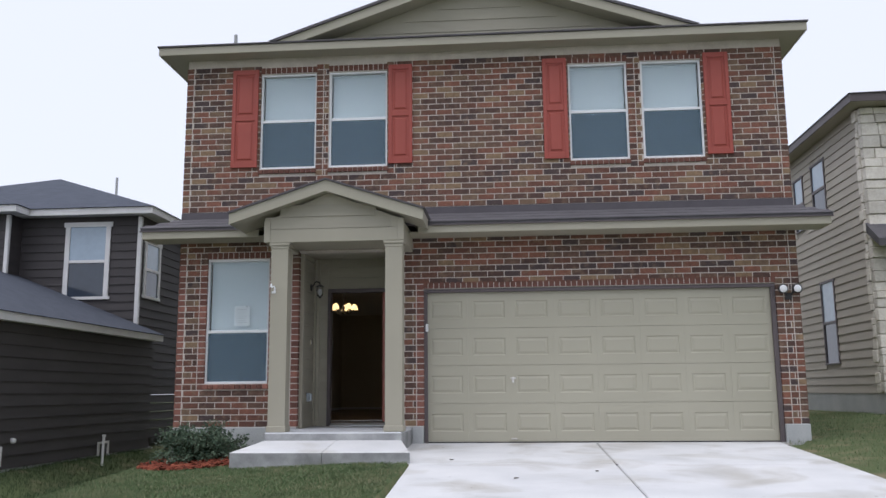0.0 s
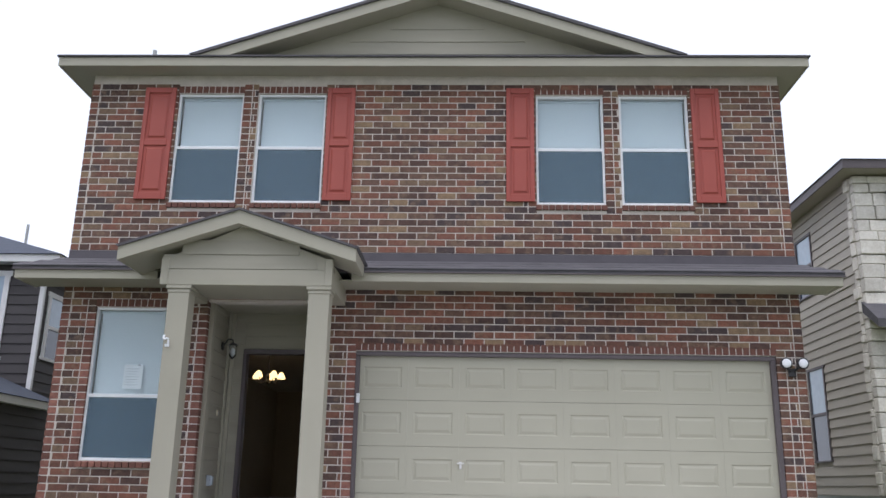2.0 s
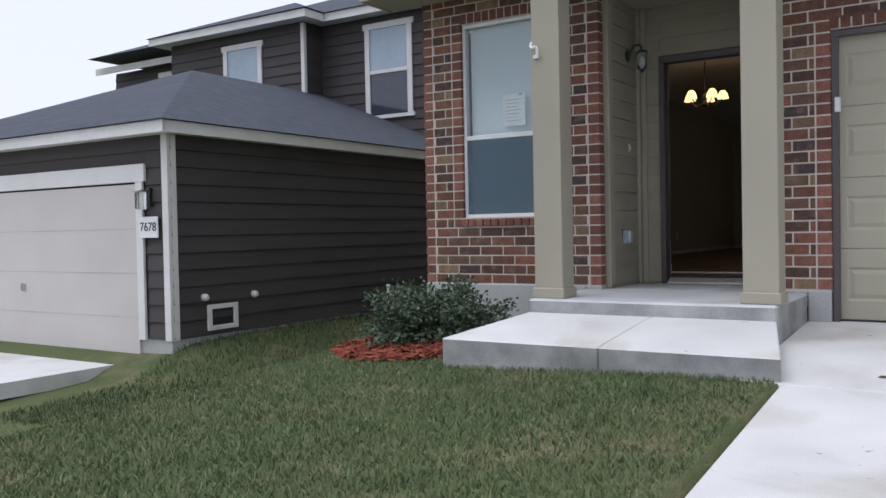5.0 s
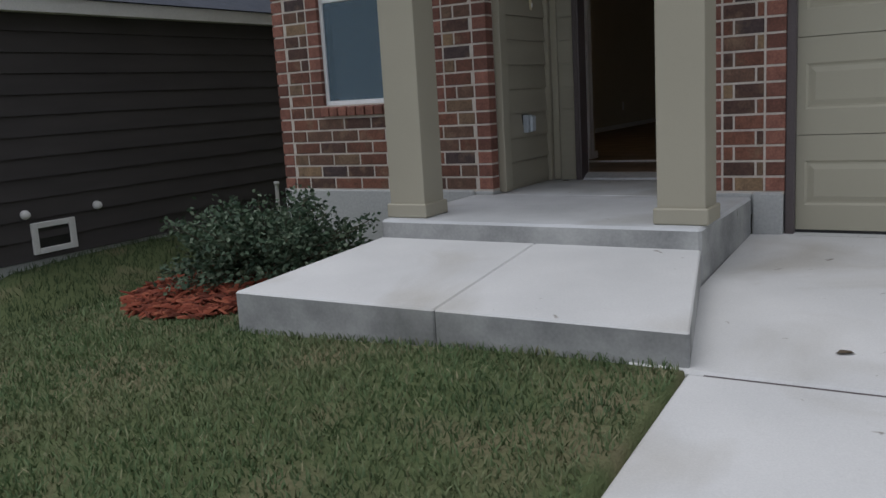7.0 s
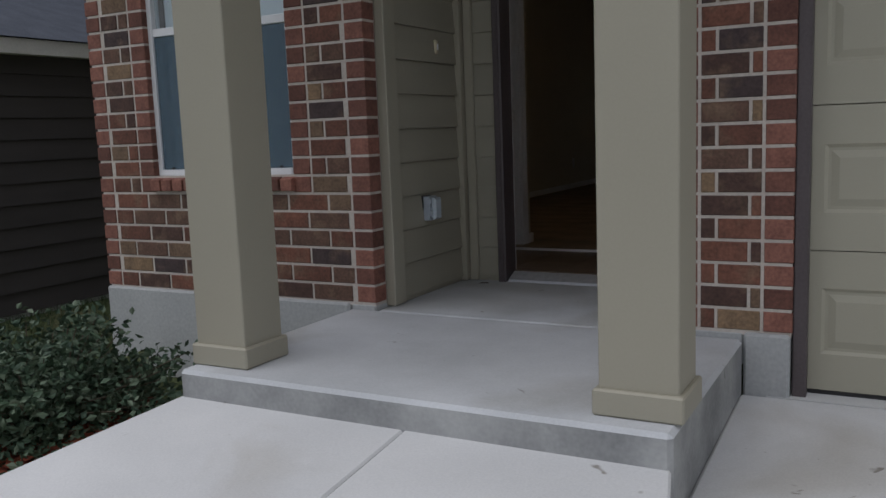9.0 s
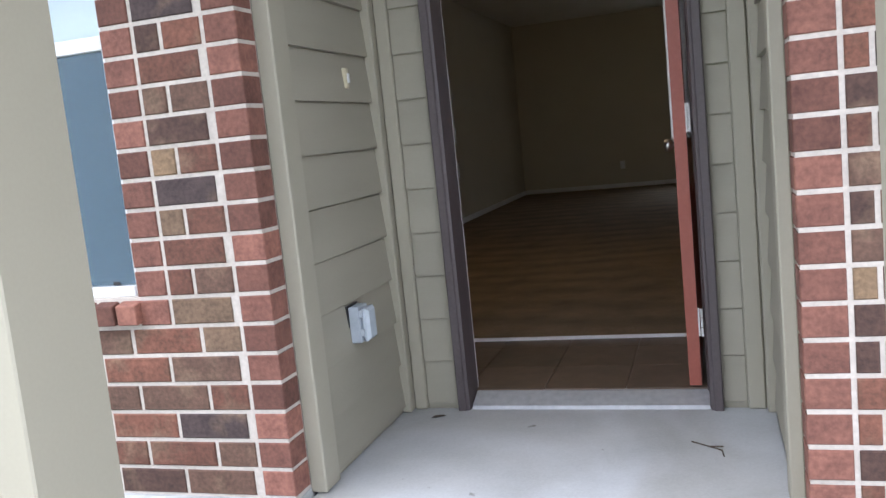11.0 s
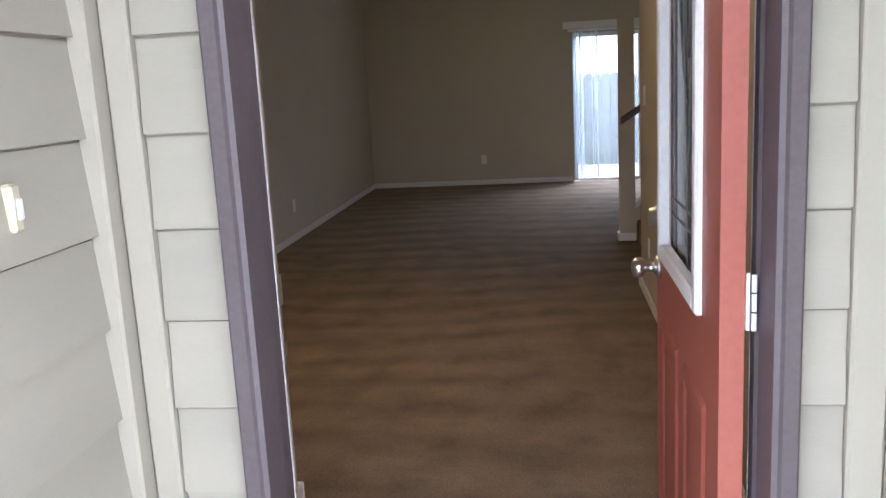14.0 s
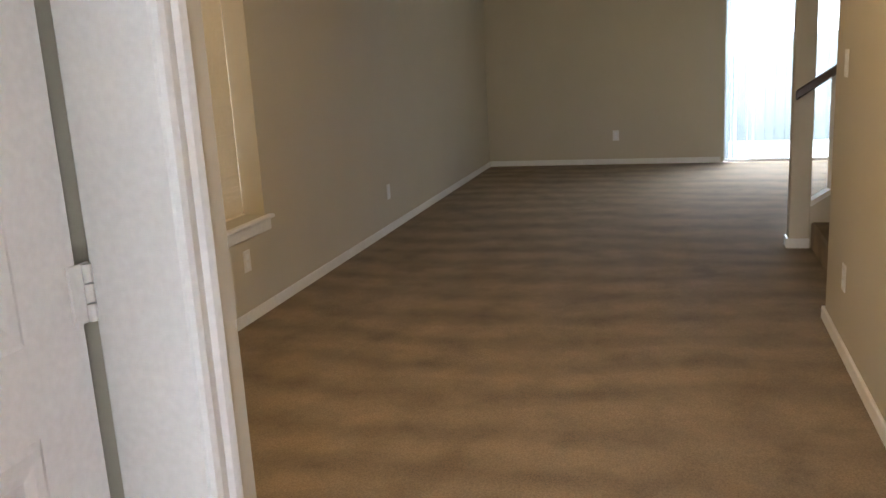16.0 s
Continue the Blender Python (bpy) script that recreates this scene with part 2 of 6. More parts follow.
def carpet_material():
    """Cut pile brushed one way and the other by the vacuum: saw-toothed strokes in lanes, scuffed by feet."""
    m = material("brown_carpet", (0.130, 0.097, 0.062), (0.275, 0.206, 0.132), 150, 4.0, 0.9, 0.95, dist=0.008, mix_fine=0.6)
    n, l = m.node_tree.nodes, m.node_tree.links
    p = n["Principled BSDF"]
    base = p.inputs["Base Color"].links[0].from_socket
    geo = n.new("ShaderNodeNewGeometry")

    def math_node(op, a, b=0.0, c=0.0):
        q = n.new("ShaderNodeMath")
        q.operation = op
        for i, v in enumerate((a, b, c)):
            if isinstance(v, float):
                q.inputs[i].default_value = v
            else:
                l.new(v, q.inputs[i])
        return q.outputs[0]

    def noise(scale, detail):
        t = n.new("ShaderNodeTexNoise")
        t.inputs["Scale"].default_value, t.inputs["Detail"].default_value = scale, detail
        l.new(geo.outputs["Position"], t.inputs["Vector"])
        return t.outputs["Fac"]

    sep = n.new("ShaderNodeSeparateXYZ")
    l.new(geo.outputs["Position"], sep.inputs[0])
    wob = math_node("ADD", math_node("MULTIPLY", noise(0.55, 2.0), 2.6), math_node("MULTIPLY", noise(5.0, 5.0), 0.35))
    along = math_node("MULTIPLY_ADD", sep.outputs["Y"], 2.75, wob)
    saw = math_node("FRACT", along)
    r = ramp(n, [(0.0, (0.90, 0.89, 0.88)), (0.18, (0.83, 0.82, 0.81)), (0.5, (1.05, 1.05, 1.04)), (0.78, (1.09, 1.09, 1.08)), (1.0, (0.90, 0.89, 0.88))])
    l.new(saw, r.inputs["Fac"])
    scuff = ramp(n, [(0.30, (0.78, 0.77, 0.76)), (0.46, (1, 1, 1)), (0.56, (1, 1, 1)), (0.72, (1.14, 1.12, 1.09))])
    l.new(noise(4.5, 6.0), scuff.inputs["Fac"])
    for tone in (r, scuff):
        mul = n.new("ShaderNodeMixRGB")
        mul.blend_type = "MULTIPLY"
        mul.inputs["Fac"].default_value = 1
        l.new(base, mul.inputs["Color1"])
        l.new(tone.outputs[0], mul.inputs["Color2"])
        base = mul.outputs[0]
    l.new(base, p.inputs["Base Color"])
    return m


def lawn_material(name, a, b, straw):
    m = material(name, a, b, 60, 1.3, 0.9, 0.95, dist=0.03, mix_fine=0.55, spec=0.15)
    n, l = m.node_tree.nodes, m.node_tree.links
    p = n["Principled BSDF"]
    base = p.inputs["Base Color"].links[0].from_socket
    geo = n.new("ShaderNodeNewGeometry")
    t = n.new("ShaderNodeTexNoise")
    t.inputs["Scale"].default_value, t.inputs["Detail"].default_value = 2.3, 8
    l.new(geo.outputs["Position"], t.inputs["Vector"])
    r = ramp(n, [(0.5, (0, 0, 0)), (0.7, (1, 1, 1))])
    l.new(t.outputs["Fac"], r.inputs["Fac"])
    mx = n.new("ShaderNodeMixRGB")
    mx.inputs["Color2"].default_value = (*straw, 1)
    l.new(r.outputs[0], mx.inputs["Fac"])
    l.new(base, mx.inputs["Color1"])
    l.new(mx.outputs[0], p.inputs["Base Color"])
    return m


def leaf_material(name, stops, rough=0.6):
    m = bpy.data.materials.new(name)
    m.use_nodes = True
    n, l = m.node_tree.nodes, m.node_tree.links
    p = n["Principled BSDF"]
    g = n.new("ShaderNodeNewGeometry")
    r = ramp(n, stops)
    l.new(g.outputs["Random Per Island"], r.inputs["Fac"])
    l.new(r.outputs[0], p.inputs["Base Color"])
    p.inputs["Roughness"].default_value = rough
    p.inputs["Specular IOR Level"].default_value = 0.25
    return m


def patchy_blades(name, stops, rough):
    m = leaf_material(name, stops, rough)
    n, l = m.node_tree.nodes, m.node_tree.links
    p = n["Principled BSDF"]
    base = p.inputs["Base Color"].links[0].from_socket
    geo = n.new("ShaderNodeNewGeometry")
    for scale, lo, hi, tone, share in ((1.7, 0.48, 0.66, (0.21, 0.20, 0.115), 0.34), (3.1, 0.52, 0.68, (0.055, 0.085, 0.04), 0.6)):
        t = n.new("ShaderNodeTexNoise")
        t.inputs["Scale"].default_value, t.inputs["Detail"].default_value = scale, 6
        l.new(geo.outputs["Position"], t.inputs["Vector"])
        r = ramp(n, [(lo, (0, 0, 0)), (hi, (share, share, share))])
        l.new(t.outputs["Fac"], r.inputs["Fac"])
        mx = n.new("ShaderNodeMixRGB")
        mx.inputs["Color2"].default_value = (*tone, 1)
        l.new(r.outputs[0], mx.inputs["Fac"])
        l.new(base, mx.inputs["Color1"])
        base = mx.outputs[0]
    l.new(base, p.inputs["Base Color"])
    return m


M_CARPET = carpet_material()
M_LAWN = lawn_material("lawn_soil_and_grass", (0.074, 0.096, 0.042), (0.118, 0.145, 0.066), (0.19, 0.168, 0.10))
M_BLADE = patchy_blades("grass_blades", [(0.0, (0.072, 0.118, 0.050)), (0.5, (0.108, 0.162, 0.070)), (0.78, (0.135, 0.18, 0.085)), (1.0, (0.25, 0.235, 0.14))], 0.7)
# darker greens: the shade between the two houses, put into the blade colour
M_BLADE_SHADE = leaf_material("shade_toned_blades", [(0.0, (0.035, 0.062, 0.026)), (0.6, (0.055, 0.088, 0.036)), (1.0, (0.085, 0.115, 0.052))], 0.7)
M_LEAF = leaf_material("shrub_leaves", [(0.0, (0.030, 0.056, 0.034)), (0.6, (0.062, 0.100, 0.058)), (1.0, (0.14, 0.18, 0.12))], 0.5)
M_TWIG = material("shrub_twigs", (0.06, 0.045, 0.03), (0.10, 0.075, 0.05), 60, 10, 0.3, 0.9)
M_MULCH = leaf_material("red_mulch", [(0.0, (0.09, 0.026, 0.016)), (0.6, (0.20, 0.048, 0.026)), (1.0, (0.28, 0.09, 0.05))], 0.9)

# ---------------- builders ----------------


def bx(bm, x0, x1, y0, y1, z0, z1):
    v = [bm.verts.new((x, y, z)) for z in (z0, z1) for y in (y0, y1) for x in (x0, x1)]
    for f in ((0, 2, 3, 1), (4, 5, 7, 6), (0, 1, 5, 4), (2, 6, 7, 3), (0, 4, 6, 2), (1, 3, 7, 5)):
        bm.faces.new([v[i] for i in f])
    return v


def prism(bm, pts, axis, a, b):
    """Extrudes a closed outline of two coordinates along an axis from a to b."""
    def at(p, s):
        return {"x": (s, p[0], p[1]), "y": (p[0], s, p[1]), "z": (p[0], p[1], s)}[axis]
    v0, v1 = [bm.verts.new(at(p, a)) for p in pts], [bm.verts.new(at(p, b)) for p in pts]
    bm.faces.new(v0)
    bm.faces.new(v1[::-1])
    for i in range(len(pts)):
        j = (i + 1) % len(pts)
        bm.faces.new((v0[i], v1[i], v1[j], v0[j]))


def tube(bm, p, q, r, seg=12, r2=None):
    p, q = Vector(p), Vector(q)
    d = q - p
    m = Matrix.Translation((p + q) / 2) @ d.to_track_quat("Z", "Y").to_matrix().to_4x4()
    bmesh.ops.create_cone(bm, cap_ends=True, segments=seg, radius1=r, radius2=r if r2 is None else r2, depth=d.length, matrix=m)


def lathe(bm, profile, center, seg=20, axis="z"):
    """Turns a profile of (radius, height) round an axis through center."""
    rings = []
    for r, h in profile:
        ring = []
        for i in range(seg):
            a = 2 * math.pi * i / seg
            c, s = r * math.cos(a), r * math.sin(a)
            o = {"z": (c, s, h), "x": (h, c, s), "y": (c, h, s)}[axis]
            ring.append(bm.verts.new((center[0] + o[0], center[1] + o[1], center[2] + o[2])))
        rings.append(ring)
    for k in range(len(rings) - 1):
        for i in range(seg):
            j = (i + 1) % seg
            bm.faces.new((rings[k][i], rings[k][j], rings[k + 1][j], rings[k + 1][i]))
    bm.faces.new(rings[0][::-1])
    bm.faces.new(rings[-1])


def mesh_of(bm, name, mat, bevel=0.0, smooth=False):
    bmesh.ops.recalc_face_normals(bm, faces=bm.faces)
    if bevel:
        bmesh.ops.bevel(bm, geom=[e for e in bm.edges if e.calc_length() > bevel * 3], offset=bevel, segments=1, affect="EDGES", clamp_overlap=True)
    me = bpy.data.meshes.new(name)
    bm.to_mesh(me)
    bm.free()
    me.materials.append(mat)
    if smooth:
        for poly in me.polygons:
            poly.use_smooth = True
    return me


def root(name, loc, label, category, group="", kind=""):
    ob = new(name)
    ob.location = loc
    return tagged(ob, label, category, group, kind)


def hang(ob, parent):
    ob.parent = parent
    if parent.parent is None:
        ob.matrix_parent_inverse = Matrix.Translation(-Vector(parent.location))
    return ob


def part(name, bm, mat, parent, label="", bevel=0.0, smooth=False):
    ob = hang(new(name, mesh_of(bm, name, mat, bevel, smooth)), parent)
    return tagged(ob, label)


def boxpart(name, b, mat, parent, label="", bevel=0.004):
    bm = bmesh.new()
    bx(bm, *b)
    return part(name, bm, mat, parent, label, bevel)


def solid(name, bm, mat, label, category, kind="structure", bevel=0.0):
    return tagged(new(name, mesh_of(bm, name, mat, bevel)), label, category, "", kind)


def solidbox(name, boxes, mat, label, category, kind="structure", bevel=0.0):
    bm = bmesh.new()
    for b in boxes:
        bx(bm, *b)
    return solid(name, bm, mat, label, category, kind, bevel)


def piece(name, me, at, parent, rz=0.0):
    ob = new(name, me)
    ob.parent = parent
    ob.matrix_basis = Matrix.Translation(Vector(at) - Vector(parent.location)) @ Matrix.Rotation(rz, 4, "Z")
    return ob


def lap_mesh(name, length, exposure, mat, thick):
    """A lap board along x, its foot proud of its head; the face looks towards -y."""
    bm = bmesh.new()
    prism(bm, [(0.0, 0.005), (-thick, 0.005), (-0.004, exposure - 0.001), (0.0, exposure - 0.001)], "x", -length / 2, length / 2)
    return mesh_of(bm, name, mat)


def lap_siding(parent, mat, a, b, z0, z1, exposure, holes=(), thick=0.013):
    """Lap boards on the wall from a to b (seen from outside with a to the left), cut round holes (u0, u1, z0, z1)."""
    a, b = Vector((*a, 0)), Vector((*b, 0))
    run, rz = (b - a).length, math.atan2(b.y - a.y, b.x - a.x)
    way = (b - a).normalized()
    cache, z = {}, z0
    while z < z1 - 0.02:
        h = min(exposure, z1 - z)
        spans = [(0.0, run)]
        for u0, u1, h0, h1 in holes:
            if h0 < z + h - 0.01 and h1 > z + 0.01:
                spans = [s for s0, s1 in spans for s in ((s0, min(s1, u0)), (max(s0, u1), s1)) if s[1] - s[0] > 0.02]
        for s0, s1 in spans:
            key = (round(s1 - s0, 3), round(h, 3))
            if key not in cache:
                cache[key] = lap_mesh("siding_board", s1 - s0, h, mat, thick)
            p = a + way * ((s0 + s1) / 2)
            piece("siding_board", cache[key], (p.x, p.y, z), parent, rz)
        z += exposure

# ---------------- ground ----------------


def smooth01(t):
    t = min(1.0, max(0.0, t))
    return t * t * (3 - 2 * t)


def ground_z(x, y):
    z = 0.044 * max(min(y, 0.0), -15.0)
    z -= 0.040 * min(max(0.0, -x - 0.5), 6.0)
    z -= 0.42 * smooth01((-3.35 - x) / 0.85)
    z += 0.26 * smooth01((-5.3 - x) / 0.8) * smooth01((y + 1.7) / 0.9)
    z += 0.06 * min(max(0.0, x - 5.0), 4.0)
    return z


def axis_steps(lo, hi, step):
    inner = list(np.arange(lo, hi + 1e-6, step))
    return [-400, -150, -60, -30] + inner + [30, 60, 150, 400]


xs = sorted(axis_steps(-16, 14, 0.2) + [-1.9, 0.03, 0.06, 0.16])
ys = sorted(axis_steps(-18, 20, 0.4) + [-2.24, -2.16])
gv = [(x, y, ground_z(x, y) - (0.12 if (0.05 < x < 4.6 and y < -0.2) or (-1.95 < x < 0.1 and -2.2 < y < 0.2) else 0.0) - (0.3 if -3.4 < x < 5.1 and -0.1 < y < 11.5 else 0.0)) for y in ys for x in xs]
gf = [(j * len(xs) + i, j * len(xs) + i + 1, (j + 1) * len(xs) + i + 1, (j + 1) * len(xs) + i) for j in range(len(ys) - 1) for i in range(len(xs) - 1)]
gm = bpy.data.meshes.new("ground")
gm.from_pydata(gv, [], gf)
gm.materials.append(M_LAWN)
for poly in gm.polygons:
    poly.use_smooth = True
ground = tagged(new("ground", gm), "patchy green lawn with straw-coloured spots sloping to the street", "lawn", "", "structure")

# driveway plates, falling towards the street
driveway = root("driveway", (2.4, 0, 0), "pale broom-finished concrete driveway with control joints", "driveway", "", "structure")


def plate(x0a, x0b, x1a, x1b, y0, y1, z0, z1, parent, mat, name, thick=0.10, bevel=0.012):
    """A concrete plate from y0 (x0a to x1a) to y1 (x0b to x1b)."""
    bm = bmesh.new()
    top = [(x0a, y0, z0), (x1a, y0, z0), (x1b, y1, z1), (x0b, y1, z1)]
    t = [bm.verts.new(p) for p in top]
    b = [bm.verts.new((p[0], p[1], p[2] - thick)) for p in top]
    bm.faces.new(t)
    bm.faces.new(b[::-1])
    for i in range(4):
        j = (i + 1) % 4
        bm.faces.new((t[i], b[i], b[j], t[j]))
    return part(name, bm, mat, parent, "", bevel)


rows_y = [-0.02, -2.25, -5.15, -8.1, -11.1, -14.2, -17.5]
edge_l = [-0.195, 0.045, 0.11, 0.12, 0.12, 0.12, 0.12]
for k in range(6):
    ya, yb = rows_y[k] - 0.011, rows_y[k + 1] + 0.011
    za, zb = 0.044 * ya, 0.044 * yb
    plate(edge_l[k], edge_l[k + 1] if k else -0.18, 2.37, 2.37, ya, yb, za, zb, driveway, M_CONC, "driveway_plate")
    plate(2.382, 2.382, 4.84 - 0.03 * k, 4.81 - 0.03 * k, ya, yb, za, zb, driveway, M_CONC, "driveway_plate")
for k in range(1, 6):
    y = rows_y[k]
    boxpart("joint_filler", (0.10, 4.70 - 0.03 * k, y - 0.010, y + 0.010, 0.044 * y - 0.06, 0.044 * y - 0.007), M_BROWN, driveway, "dark packed joint", 0)
solidbox("garage_floor", [(-0.1, 5.0, -0.02, 5.3, -0.2, -0.004)], M_CONC, "pale concrete strip under the garage door", "floor")

# entry walk slab and porch slab
walk_slab = root("entry_walk", (-1.0, -1.7, 0), "raised concrete entry pad with a tooled joint and grey formed sides", "path", "", "structure")


def pad(name, xa0, xa1, xb0, xb1, label=""):
    """Half of the entry pad between its back edge (xa) and its front edge (xb)."""
    bm = bmesh.new()
    t = [bm.verts.new(p) for p in ((xa0, -1.115, 0.105), (xa1, -1.115, 0.105), (xb1, -2.215, 0.030), (xb0, -2.215, 0.030))]
    b = [bm.verts.new((v.co.x, v.co.y, -0.26)) for v in t]
    bm.faces.new(t)
    bm.faces.new(b[::-1])
    for i in range(4):
        j = (i + 1) % 4
        bm.faces.new((t[i], b[i], b[j], t[j]))
    ob = part(name, bm, M_CONC, walk_slab, label, 0.007)
    # the vertical faces take a darker grey than the top
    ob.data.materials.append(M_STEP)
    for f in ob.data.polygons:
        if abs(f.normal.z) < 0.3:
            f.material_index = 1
    return ob


pad("pad", -1.985, -1.0345, -2.075, -0.9835)
pad("pad", -1.0315, -0.195, -0.9805, 0.045)
bm = bmesh.new()
bx(bm, -1.985, -0.19, -1.125, 0.0, -0.2, 0.205)
bx(bm, -1.846, -0.47, 0.0, 0.91, -0.2, 0.205)
porch_slab = solid("porch_slab", bm, M_PORCH, "smooth grey concrete porch floor with stained front edge", "porch", "structure", 0.014)
# the vertical faces take the darker grey of the pad sides
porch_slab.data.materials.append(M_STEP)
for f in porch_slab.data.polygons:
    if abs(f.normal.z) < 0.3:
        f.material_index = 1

# ---------------- the brick house: shell ----------------
XL, XR, COURSE, BL = -3.65, 5.25, 0.0875, 0.24
OPEN = [(-3.228, -2.285, 0.850, 2.67), (-1.85, -0.458, -1.0, 2.75), (-0.018, 4.930, -1.0, 2.174),
        (-2.495, -1.628, 4.03, 5.525), (-1.438, -0.548, 4.03, 5.525), (2.15, 3.018, 4.03, 5.51), (3.212, 4.09, 4.03, 5.51)]


def in_open(x, z):
    return any(a < x < b and c < z < d for a, b, c, d in OPEN)


bm = bmesh.new()
xb = sorted({XL + 0.01, XR - 0.01, *[v for o in OPEN for v in o[:2]]})
zb = sorted({0.22, 5.84, *[v for o in OPEN for v in o[2:] if v > 0.3]})
for i in range(len(xb) - 1):
    z_start = None
    for j in range(len(zb) - 1):
        solid_here = not in_open((xb[i] + xb[i + 1]) / 2, (zb[j] + zb[j + 1]) / 2)
        if solid_here and z_start is None:
            z_start = zb[j]
        if z_start is not None and (not solid_here or j == len(zb) - 2):
            bx(bm, xb[i], xb[i + 1], 0.005, 0.16, z_start, zb[j + 1] if solid_here else zb[j])
            z_start = None
wall_front = solid("wall_front", bm, M_MORTAR, "brown and red brick veneer wall with pale mortar joints", "brick wall")
solidbox("foundation_front", [(XL - 0.005, -1.99, -0.018, 0.16, -0.8, 0.232), (-1.989, -1.847, 0.001, 0.16, 0.1, 0.232), (-0.456, -0.186, 0.001, 0.16, 0.1, 0.232), (-0.185, -0.02, -0.018, 0.16, -0.4, 0.232), (4.93, XR + 0.01, -0.018, 0.16, -0.4, 0.240)],
         M_FOUND, "smooth grey concrete foundation under the brick", "foundation", bevel=0.01)
solidbox("wall_left_side", [(XL + 0.01, XL + 0.17, 0.16, 10.8, -0.8, 5.8)], M_SIDING, "side wall of the house in khaki siding", "wall")
solidbox("wall_right_side", [(XR - 0.17, XR - 0.01, 0.16, 10.8, -0.6, 5.8)], M_SIDING, "side wall of the house in khaki siding", "wall")
solidbox("wall_back_upper", [(XL + 0.17, XR - 0.17, 10.66, 10.8, 2.9, 5.8)], M_SIDING, "rear wall of the house in khaki siding", "wall")
solidbox("ceiling_upper", [(XL + 0.17, XR - 0.17, 0.16, 10.66, 5.70, 5.78)], M_CEIL, "plain white ceiling of the upper floor", "ceiling")

# lower skirt roof between the storeys
skirt = root("skirt_roof", (0.8, -0.3, 2.87), "narrow grey shingle skirt roof with khaki fascia", "roof", "", "structure")
bm = bmesh.new()
e0, e1 = (-4.05, 5.60)
v = [bm.verts.new(p) for p in ((e0, -0.52, 3.055), (e1, -0.52, 3.055), (XR, 0.0, 3.272), (XL, 0.0, 3.272),
                               (e0, -0.52, 3.022), (e1, -0.52, 3.022), (e1, 0.02, 3.022), (e0, 0.02, 3.022), (e0, 0.02, 3.055), (e1, 0.02, 3.055))]
for f in ((0, 1, 2, 3), (0, 3, 8), (1, 9, 2), (4, 7, 6, 5), (0, 4, 5, 1), (0, 8, 7, 4), (1, 5, 6, 9), (2, 9, 6, 7, 8, 3)):
    bm.faces.new([v[i] for i in f])
part("shingle_roof", bm, M_SHINGLE, skirt, "dark grey shingles")
for k in range(3):
    ya, za = -0.535 + 0.175 * k, 3.055 + 0.0735 * k
    bm = bmesh.new()
    prism(bm, [(ya, za), (ya + 0.003, za + 0.012), (ya + 0.18, za + 0.080), (ya + 0.18, za + 0.076)], "x", e0 + 0.14 * k, e1 - 0.12 * k)
    part("shingle_course", bm, M_SHINGLE, skirt)
boxpart("drip_edge", (e0 - 0.008, e1 + 0.008, -0.528, -0.50, 3.008, 3.021), M_BROWN, skirt, "dark metal drip edge", 0)
# dark strip along the wall, just above the shingle slope
bm = bmesh.new()
prism(bm, [(-0.10, 3.232), (-0.016, 3.275), (-0.012, 3.382), (-0.001, 3.382), (-0.001, 3.232)], "x", XL - 0.002, XR + 0.002)
part("wall_strip", bm, M_WALLSTRIP, skirt, "dark strip along the wall above the shingles")
for xa, xb_ in ((e0 + 0.02, -2.32), (-0.04, e1 - 0.02)):
    boxpart("fascia", (xa, xb_, -0.50, -0.475, 2.905, 3.021), M_TRIM, skirt)
for xa in (e0 + 0.02, e1 - 0.045):
    boxpart("end_fascia", (xa, xa + 0.025, -0.474, 0.01, 2.905, 3.021), M_TRIM, skirt)
boxpart("soffit", (e0 + 0.046, e1 - 0.046, -0.474, -0.001, 2.915, 2.93), M_TRIM, skirt)

# upper eave, front gable and main roof
roof = root("roof", (0.8, 5, 5.7), "low-pitched grey shingle roof with khaki eaves and a front gable", "roof", "", "structure")
u0, u1 = -4.0, 5.54
boxpart("fascia", (u0, u1, -0.30, -0.275, 5.765, 5.885), M_TRIM, roof)
for xa in (u0, u1 - 0.025):
    boxpart("end_fascia", (xa, xa + 0.025, -0.274, 11.3, 5.765, 5.885), M_TRIM, roof)
boxpart("drip_edge", (u0 - 0.02, u1 + 0.02, -0.325, 0.1, 5.887, 5.912), M_SHINGLE, roof)
bm = bmesh.new()
bx(bm, u0 + 0.026, u1 - 0.026, -0.274, -0.002, 5.775, 5.79)
bx(bm, u0 + 0.026, XL - 0.001, -0.002, 11.3, 5.775, 5.79)
bx(bm, XR + 0.001, u1 - 0.026, -0.002, 11.3, 5.775, 5.79)
part("soffit", bm, M_TRIM, roof)
bm = bmesh.new()
hip = [(u0, -0.3), (u1, -0.3), (u1, 11.3), (u0, 11.3)]
half = (u1 - u0) / 2
base_v = [bm.verts.new((x, y, 5.90)) for x, y in hip]
r0, r1 = bm.verts.new(((u0 + u1) / 2, -0.3 + half, 5.90 + 0.36 * half)), bm.verts.new(((u0 + u1) / 2, 11.3 - half, 5.90 + 0.36 * half))
for f in ((base_v[0], base_v[1], r0), (base_v[1], base_v[2], r1, r0), (base_v[2], base_v[3], r1), (base_v[3], base_v[0], r0, r1), base_v[::-1]):
    bm.faces.new(f)
part("shingle_roof", bm, M_SHINGLE, roof, "dark grey shingles")
GX, GW, GS = 0.87, 3.08, 0.34
gz = 5.925
apex = gz + GW * GS
bm = bmesh.new()
